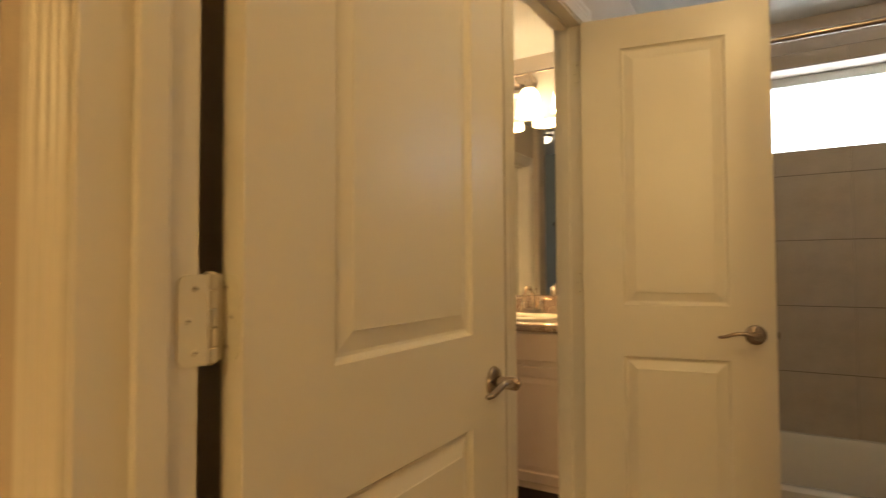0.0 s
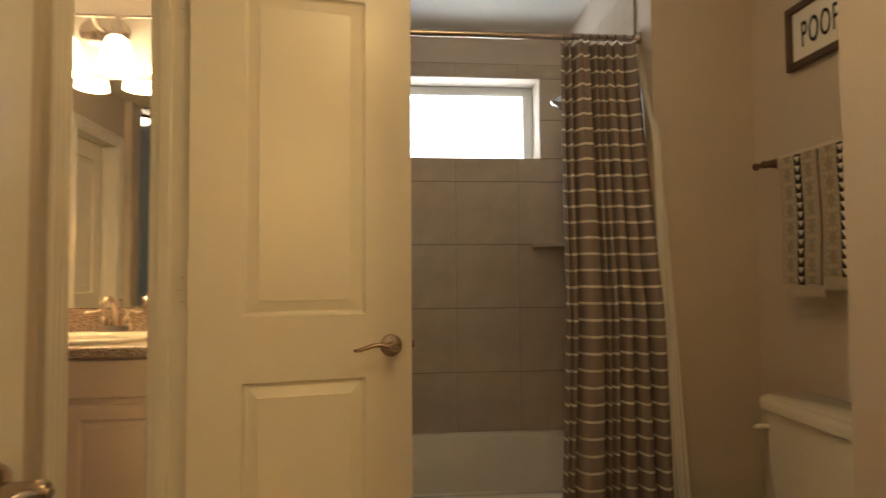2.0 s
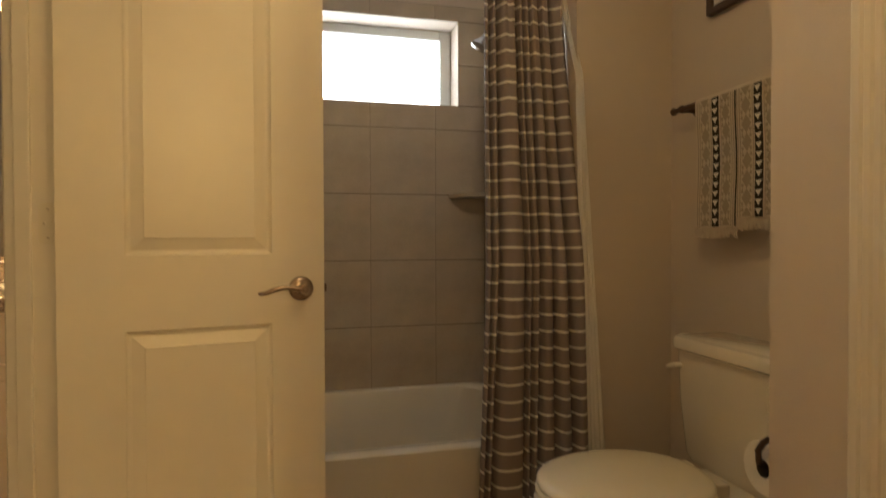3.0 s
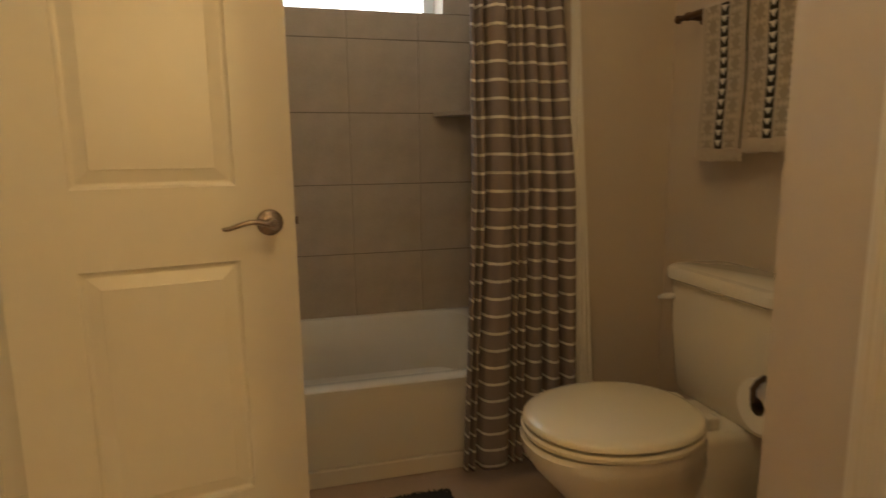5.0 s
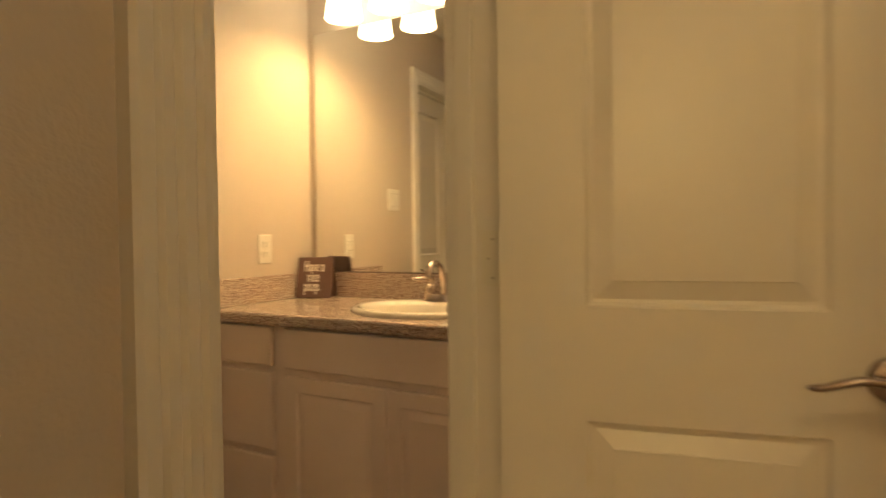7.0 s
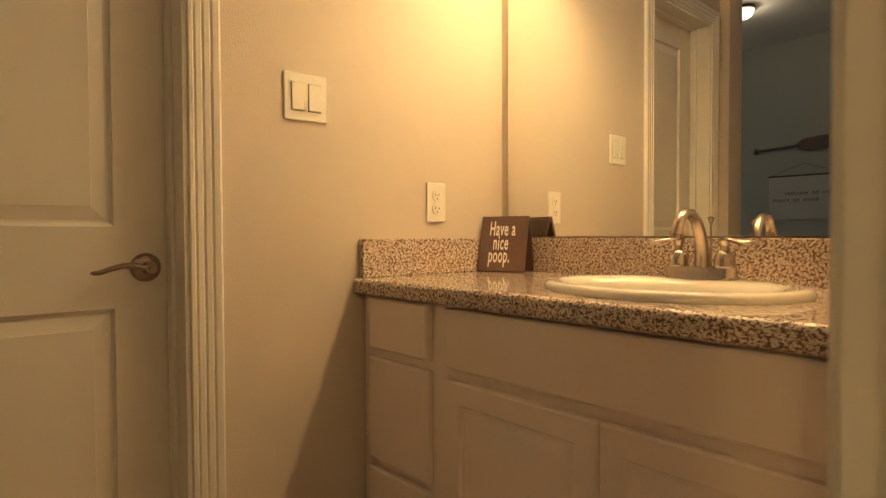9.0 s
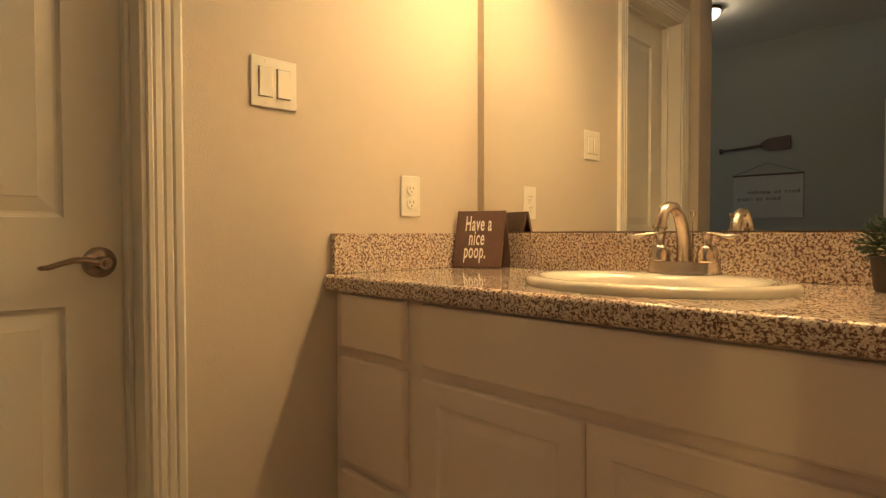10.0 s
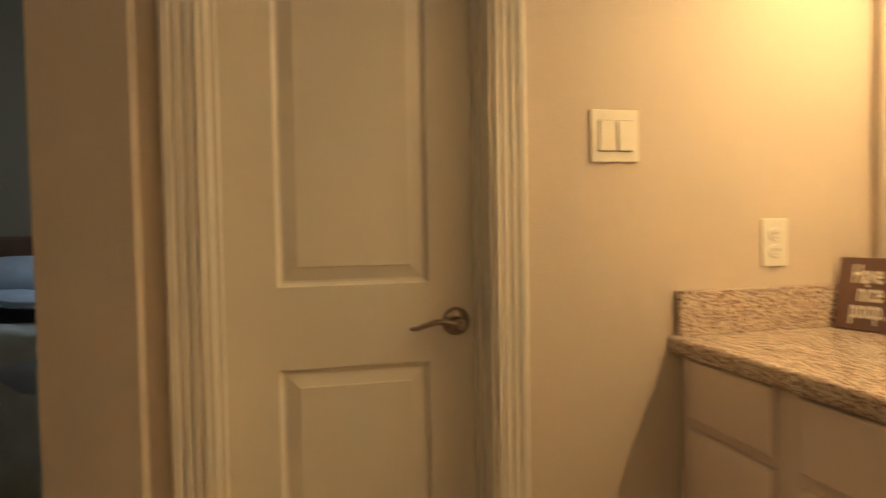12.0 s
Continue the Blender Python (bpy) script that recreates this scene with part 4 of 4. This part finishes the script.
def table_sign():
    ob = thing("table_sign", pose(-1.957, 3.096, CT, 0, 0, 19), "dark wooden tent sign with white lettering on the vanity", "sign")
    w, h, d = 0.156, 0.174, 0.085
    for s in (-1, 1):
        lean = math.degrees(math.atan2(d / 2, h))
        part("board", merge(bmesh.new(), box(-w / 2, w / 2, -0.004, 0.004, 0, h, 0.0015), pose(0, s * d / 2, 0.0015, -lean * (-s) if s > 0 else -lean)), SIGNWOOD, ob)
    lean = math.degrees(math.atan2(d / 2, h))
    for words, z, x in (("Have a", 0.132, -0.004), ("nice", 0.088, -0.006), ("poop.", 0.048, -0.008)):
        t = text_mesh(words, 0.064, 0.0004, spacing=1.12, narrow=0.44, bold=0.0009)
        part("writing", merge(bmesh.new(), t, pose(0, -d / 2, 0.0015, -lean) @ pose(x, -0.0047, z, 90)), WHITE, ob, "white painted lettering")


table_sign()


def plant():
    ob = thing("potted_plant", pose(-0.945, 3.05, CT), "small artificial green plant in a dark pot on the vanity", "plant")
    part("pot", lathe([(0.030, 0), (0.034, 0.004), (0.040, 0.058), (0.041, 0.062), (0.037, 0.062), (0.034, 0.054)], 22), POT, ob, smooth=True)
    rnd = random.Random(8)
    bm = bmesh.new()
    for i in range(900):
        a, e, r = rnd.uniform(0, 6.283), rnd.uniform(-0.4, 1.5), rnd.uniform(0.015, 0.055)
        d = Vector((math.cos(a) * math.cos(e), math.sin(a) * math.cos(e), math.sin(e)))
        p = Vector((0, 0, 0.078)) + d * r
        side = d.cross(Vector((rnd.uniform(-1, 1), rnd.uniform(-1, 1), rnd.uniform(-1, 1)))).normalized() * rnd.uniform(0.0015, 0.003)
        tip = p + (d + Vector((rnd.uniform(-0.5, 0.5), rnd.uniform(-0.5, 0.5), rnd.uniform(-0.3, 0.6)))).normalized() * rnd.uniform(0.010, 0.022)
        mid = (p + tip) / 2
        bm.faces.new([bm.verts.new(v) for v in (p, mid + side, tip, mid - side)])
    part("leaves", bm, LEAF, ob)
    st = bmesh.new()
    for i in range(14):
        a, e = rnd.uniform(0, 6.283), rnd.uniform(0.1, 1.4)
        d = Vector((math.cos(a) * math.cos(e), math.sin(a) * math.cos(e), math.sin(e)))
        tube([(0, 0, 0.05), tuple(Vector((0, 0, 0.07)) + d * 0.02), tuple(Vector((0, 0, 0.078)) + d * 0.05)], 0.0015, 5, st)
    part("stems", st, LEAF, ob)


plant()


def switch_plate():
    ob = thing("light_switch", pose(VX, 2.463, 1.3635, 0, 0, 90), "cream double rocker light switch plate", "light switch")
    part("plate", box(-0.059, 0.059, -0.006, -0.0005, -0.059, 0.059, 0.003), PLATE, ob)
    for x in (-0.023, 0.023):
        part("rocker", merge(bmesh.new(), box(-0.0165, 0.0165, -0.004, 0.002, -0.0335, 0.0335, 0.001), pose(x, -0.0065, 0, 1.6 if x < 0 else -1.6)), PLATE, ob)
        part("rocker_gap", box(x - 0.018, x + 0.018, -0.0068, -0.0055, -0.035, 0.035), GROUT, ob)
        for z in (-0.048, 0.048):
            part("screw", lathe([(0.003, 0), (0.0028, 0.001), (0.001, 0.0012)], 10, pose(x, -0.006, z, 90)), PLATE, ob)


switch_plate()


def outlet():
    ob = thing("power_outlet", pose(VX, 2.888, 1.115, 0, 0, 90), "cream double wall outlet", "outlet")
    part("plate", box(-0.036, 0.036, -0.006, -0.0005, -0.0585, 0.0585, 0.003), PLATE, ob)
    for z in (-0.020, 0.020):
        f = part("socket", lathe([(0.0170, 0), (0.0168, 0.0025), (0.016, 0.003)], 22, pose(0, -0.006, z, 90)), PLATE, ob)
        for x, hh in ((-0.0065, 0.008), (0.0065, 0.0065)):
            part("slot", box(x - 0.0011, x + 0.0011, -0.0095, -0.0088, z - hh / 2 + 0.003, z + hh / 2 + 0.003), SLOT, f)
        part("slot", lathe([(0.0022, 0), (0.0022, 0.0006)], 10, pose(0, -0.0089, z - 0.008, 90)), SLOT, f)
    part("screw", lathe([(0.003, 0), (0.0028, 0.001), (0.001, 0.0012)], 10, pose(0, -0.006, 0, 90)), PLATE, ob)


outlet()


# ---- bedroom ----
def bed():
    ob = thing("bed", pose(-3.75, 0.35, 0) @ Matrix.Diagonal((1, 1, 1.28, 1)), "bed with rumpled blue and teal covers and a dark headboard", "bed")
    rnd = random.Random(3)
    part("frame", box(-0.75, 0.70, -0.95, 0.80, 0.12, 0.32, 0.02), WOOD, ob)
    for x in (-0.70, 0.64):
        for y in (-0.88, 0.74):
            part("leg", box(x - 0.03, x + 0.03, y - 0.03, y + 0.03, 0, 0.12, 0.004), WOOD, ob)
    part("headboard", box(-0.85, -0.78, -1.0, 0.85, 0.12, 0.91, 0.015), WOOD, ob)
    part("mattress", box(-0.76, 0.68, -0.93, 0.78, 0.32, 0.58, 0.05, seg=4), BLUE, ob, smooth=True)

    def sheet(name, x0, x1, y0, y1, z, drop, mat, sd):
        bm = bmesh.new()
        n = 40
        g = []
        for i in range(n + 1):
            row = []
            for j in range(n + 1):
                x, y = x0 + (x1 - x0) * i / n, y0 + (y1 - y0) * j / n
                dx, dy = max(0, x - 0.66), max(0, y - 0.76, -0.91 - y)
                over = max(dx, dy)
                zz = z - min(drop, over * 3.0) + 0.035 * noise.noise(Vector((x * 3 + sd, y * 3, 0))) + 0.012 * noise.noise(Vector((x * 11, y * 11, sd)))
                row.append(bm.verts.new((x + (0.03 * math.sin(9 * y) if dx else 0), y + (0.03 * math.sin(9 * x) if dy else 0), zz)))
            g.append(row)
        for i in range(n):
            for j in range(n):
                bm.faces.new((g[i][j], g[i + 1][j], g[i + 1][j + 1], g[i][j + 1]))
        p = part(name, bm, mat, ob, smooth=True)
        p.data.set_sharp_from_angle(angle=radians(180))
        p.modifiers.new("thick", "SOLIDIFY").thickness = 0.02
    sheet("comforter", -0.5, 0.80, -1.05, 0.92, 0.64, 0.45, BLUE2, 1.0)
    sheet("blanket", -0.3, 0.35, -1.0, 0.88, 0.71, 0.25, BLUE, 5.0)
    for y in (-0.66, -0.02, 0.56):
        rings = []
        for k in range(9):
            t = -1 + 2 * k / 8
            s = max(0.02, (1 - abs(t) ** 3.0)) ** 0.5
            rings.append([Vector((-0.56 + 0.17 * s * math.cos(a) , y + 0.31 * t, 0.68 + 0.10 * s * math.sin(a) + 0.05)) for a in [2 * math.pi * q / 18 for q in range(18)]])
        part("pillow", loft(rings), BLUE, ob, smooth=True)


bed()


def oar():
    ob = thing("wall_oar", pose(-2.515, -1.185, 1.79, 0, -3, 0) @ Matrix.Diagonal((0.88, 1, 0.9, 1)), "dark wooden decorative oar on the bedroom wall", "oar")
    part("shaft", tube([(-0.34, 0, 0), (-0.1, 0, 0), (0.06, 0, 0)], [0.012, 0.013, 0.016], 12), WOOD, ob, smooth=True)
    part("grip", tube([(-0.36, 0, -0.0), (-0.345, 0, 0), (-0.33, 0, 0)], [0.030, 0.028, 0.013], 12, flat=1.0), WOOD, ob, smooth=True)
    part("blade", loft([[Vector((x, y, z * s)) for y, z in ((-0.008, -1), (0.008, -1), (0.008, 1), (-0.008, 1))] for x, s in ((0.03, 0.014), (0.07, 0.045), (0.12, 0.062), (0.30, 0.066), (0.31, 0.062))]), WOOD, ob)


oar()


def banner():
    ob = thing("wall_banner", pose(-2.425, -1.19, 0), "canvas wall banner with dark lettering hung by a string", "banner")
    part("canvas", box(-0.285, 0.285, -0.004, 0.004, 1.14, 1.535, 0.001), CANVAS, ob)
    part("dowel", tube([(-0.29, 0.004, 1.53), (0, 0.004, 1.53), (0.29, 0.004, 1.53)], 0.008, 10), WOOD, ob, smooth=True)
    part("string", tube([(-0.28, 0.004, 1.535), (0.0, 0.003, 1.635), (0.28, 0.004, 1.535)], 0.002, 6), WOOD, ob)
    for words, z, x in (("born to wander", 1.375, 0.05), ("born to roam", 1.315, -0.07)):
        part("writing", merge(bmesh.new(), text_mesh(words, 0.055, 0.0004, spacing=1.2, narrow=1.0), pose(x, 0.0048, z, 90, 0, 180)), BLACK, ob)


banner()
door_frame("door_frame_bedroom", pose(-0.872, -1.2, 0, 0, 0, 180), 0.64, 0.05, h=2.0, stop=0.052, sides=(0,))
panel_door("door_bedroom", pose(-0.886, -1.208, 0.02, 0, 0, 180), 0.612, "white two-panel moulded bedroom closet door, closed", handles=(), latch=False, stile=0.10, h=1.965)


# ---- alcove tiles ----
def tiles():
    s, g = 0.3305, 0.0045
    zs = [0.313 + s * k for k in range(6)] + [2.264]
    cache = {}

    def tile(parent, w, h, m):
        key = (round(w, 3), round(h, 3))
        if key not in cache:
            b = box(0.0010, w - 0.0010, -0.010, 0, g / 2, h - g / 2)
            bmesh.ops.bevel(b, geom=[e for e in b.edges if all(v.co.y < -0.009 for v in e.verts)], offset=0.0015, segments=1, affect="EDGES")
            cache[key] = mesh_of("tile", b, TILE)
        ob = new("tile", cache[key])
        ob.parent = parent
        ob.matrix_parent_inverse = parent.matrix_world.inverted()
        ob.matrix_world = m

    def field(parent, a0, a1, first, at, hole=None):
        """Tiles from a0 to a1 along a wall; first: a joint; at(a): the pose of a point on the wall."""
        cuts = [a0]
        k = math.ceil((a0 - first) / s)
        while first + k * s < a1 - 0.005:
            if first + k * s > a0 + 0.005:
                cuts.append(first + k * s)
            k += 1
        cuts.append(a1)
        for c0, c1 in zip(cuts, cuts[1:]):
            for z0, z1 in zip(zs, zs[1:]):
                rect = [(c0, c1, z0, z1)]
                if hole:
                    h0, h1, h2, h3 = hole
                    if c0 < h1 and c1 > h0 and z0 < h3 and z1 > h2:
                        rect = []
                        if z0 < h2:
                            rect.append((c0, c1, z0, h2))
                        if z1 > h3:
                            rect.append((c0, c1, h3, z1))
                        m0, m1 = max(z0, h2), min(z1, h3)
                        if c0 < h0:
                            rect.append((c0, h0, m0, m1))
                        if c1 > h1:
                            rect.append((h1, c1, m0, m1))
                for r0, r1, q0, q1 in rect:
                    if r1 - r0 > 0.01 and q1 - q0 > 0.01:
                        tile(parent, r1 - r0, q1 - q0, at(r0, r1, q0))
    bpy.context.view_layer.update()
    back, left, right = bpy.data.objects["wall_window"], bpy.data.objects["wall_vanity_side"], bpy.data.objects["wall_tub_end"]
    bm = box(BX0, WX0, TY - 0.008, TY - 0.0005, 0.313, 2.264)
    box(WX1, BX1, TY - 0.008, TY - 0.0005, 0.313, 2.264, bm=bm)
    box(WX0, WX1, TY - 0.008, TY - 0.0005, 0.313, WZ0, bm=bm)
    box(WX0, WX1, TY - 0.008, TY - 0.0005, WZ1, 2.264, bm=bm)
    for name, par, b in (("grout", back, bm), ("grout", left, box(BX0 + 0.0005, BX0 + 0.008, 2.55, TY - 0.009, 0.313, 2.264)), ("grout", right, box(BX1 - 0.008, BX1 - 0.0005, 2.55, TY - 0.009, 0.313, 2.264))):
        p = part(name, b, GROUT, par)
    field(back, BX0 + 0.010, BX1 - 0.010, 0.1965, lambda a, b, z: pose(a, TY, z), (WX0, WX1, WZ0, WZ1))
    field(left, 2.55, TY - 0.010, TY - 0.2, lambda a, b, z: pose(BX0, a, z, 0, 0, 90))
    field(right, 2.55, TY - 0.010, TY - 0.2, lambda a, b, z: pose(BX1, b, z, 0, 0, -90))


tiles()
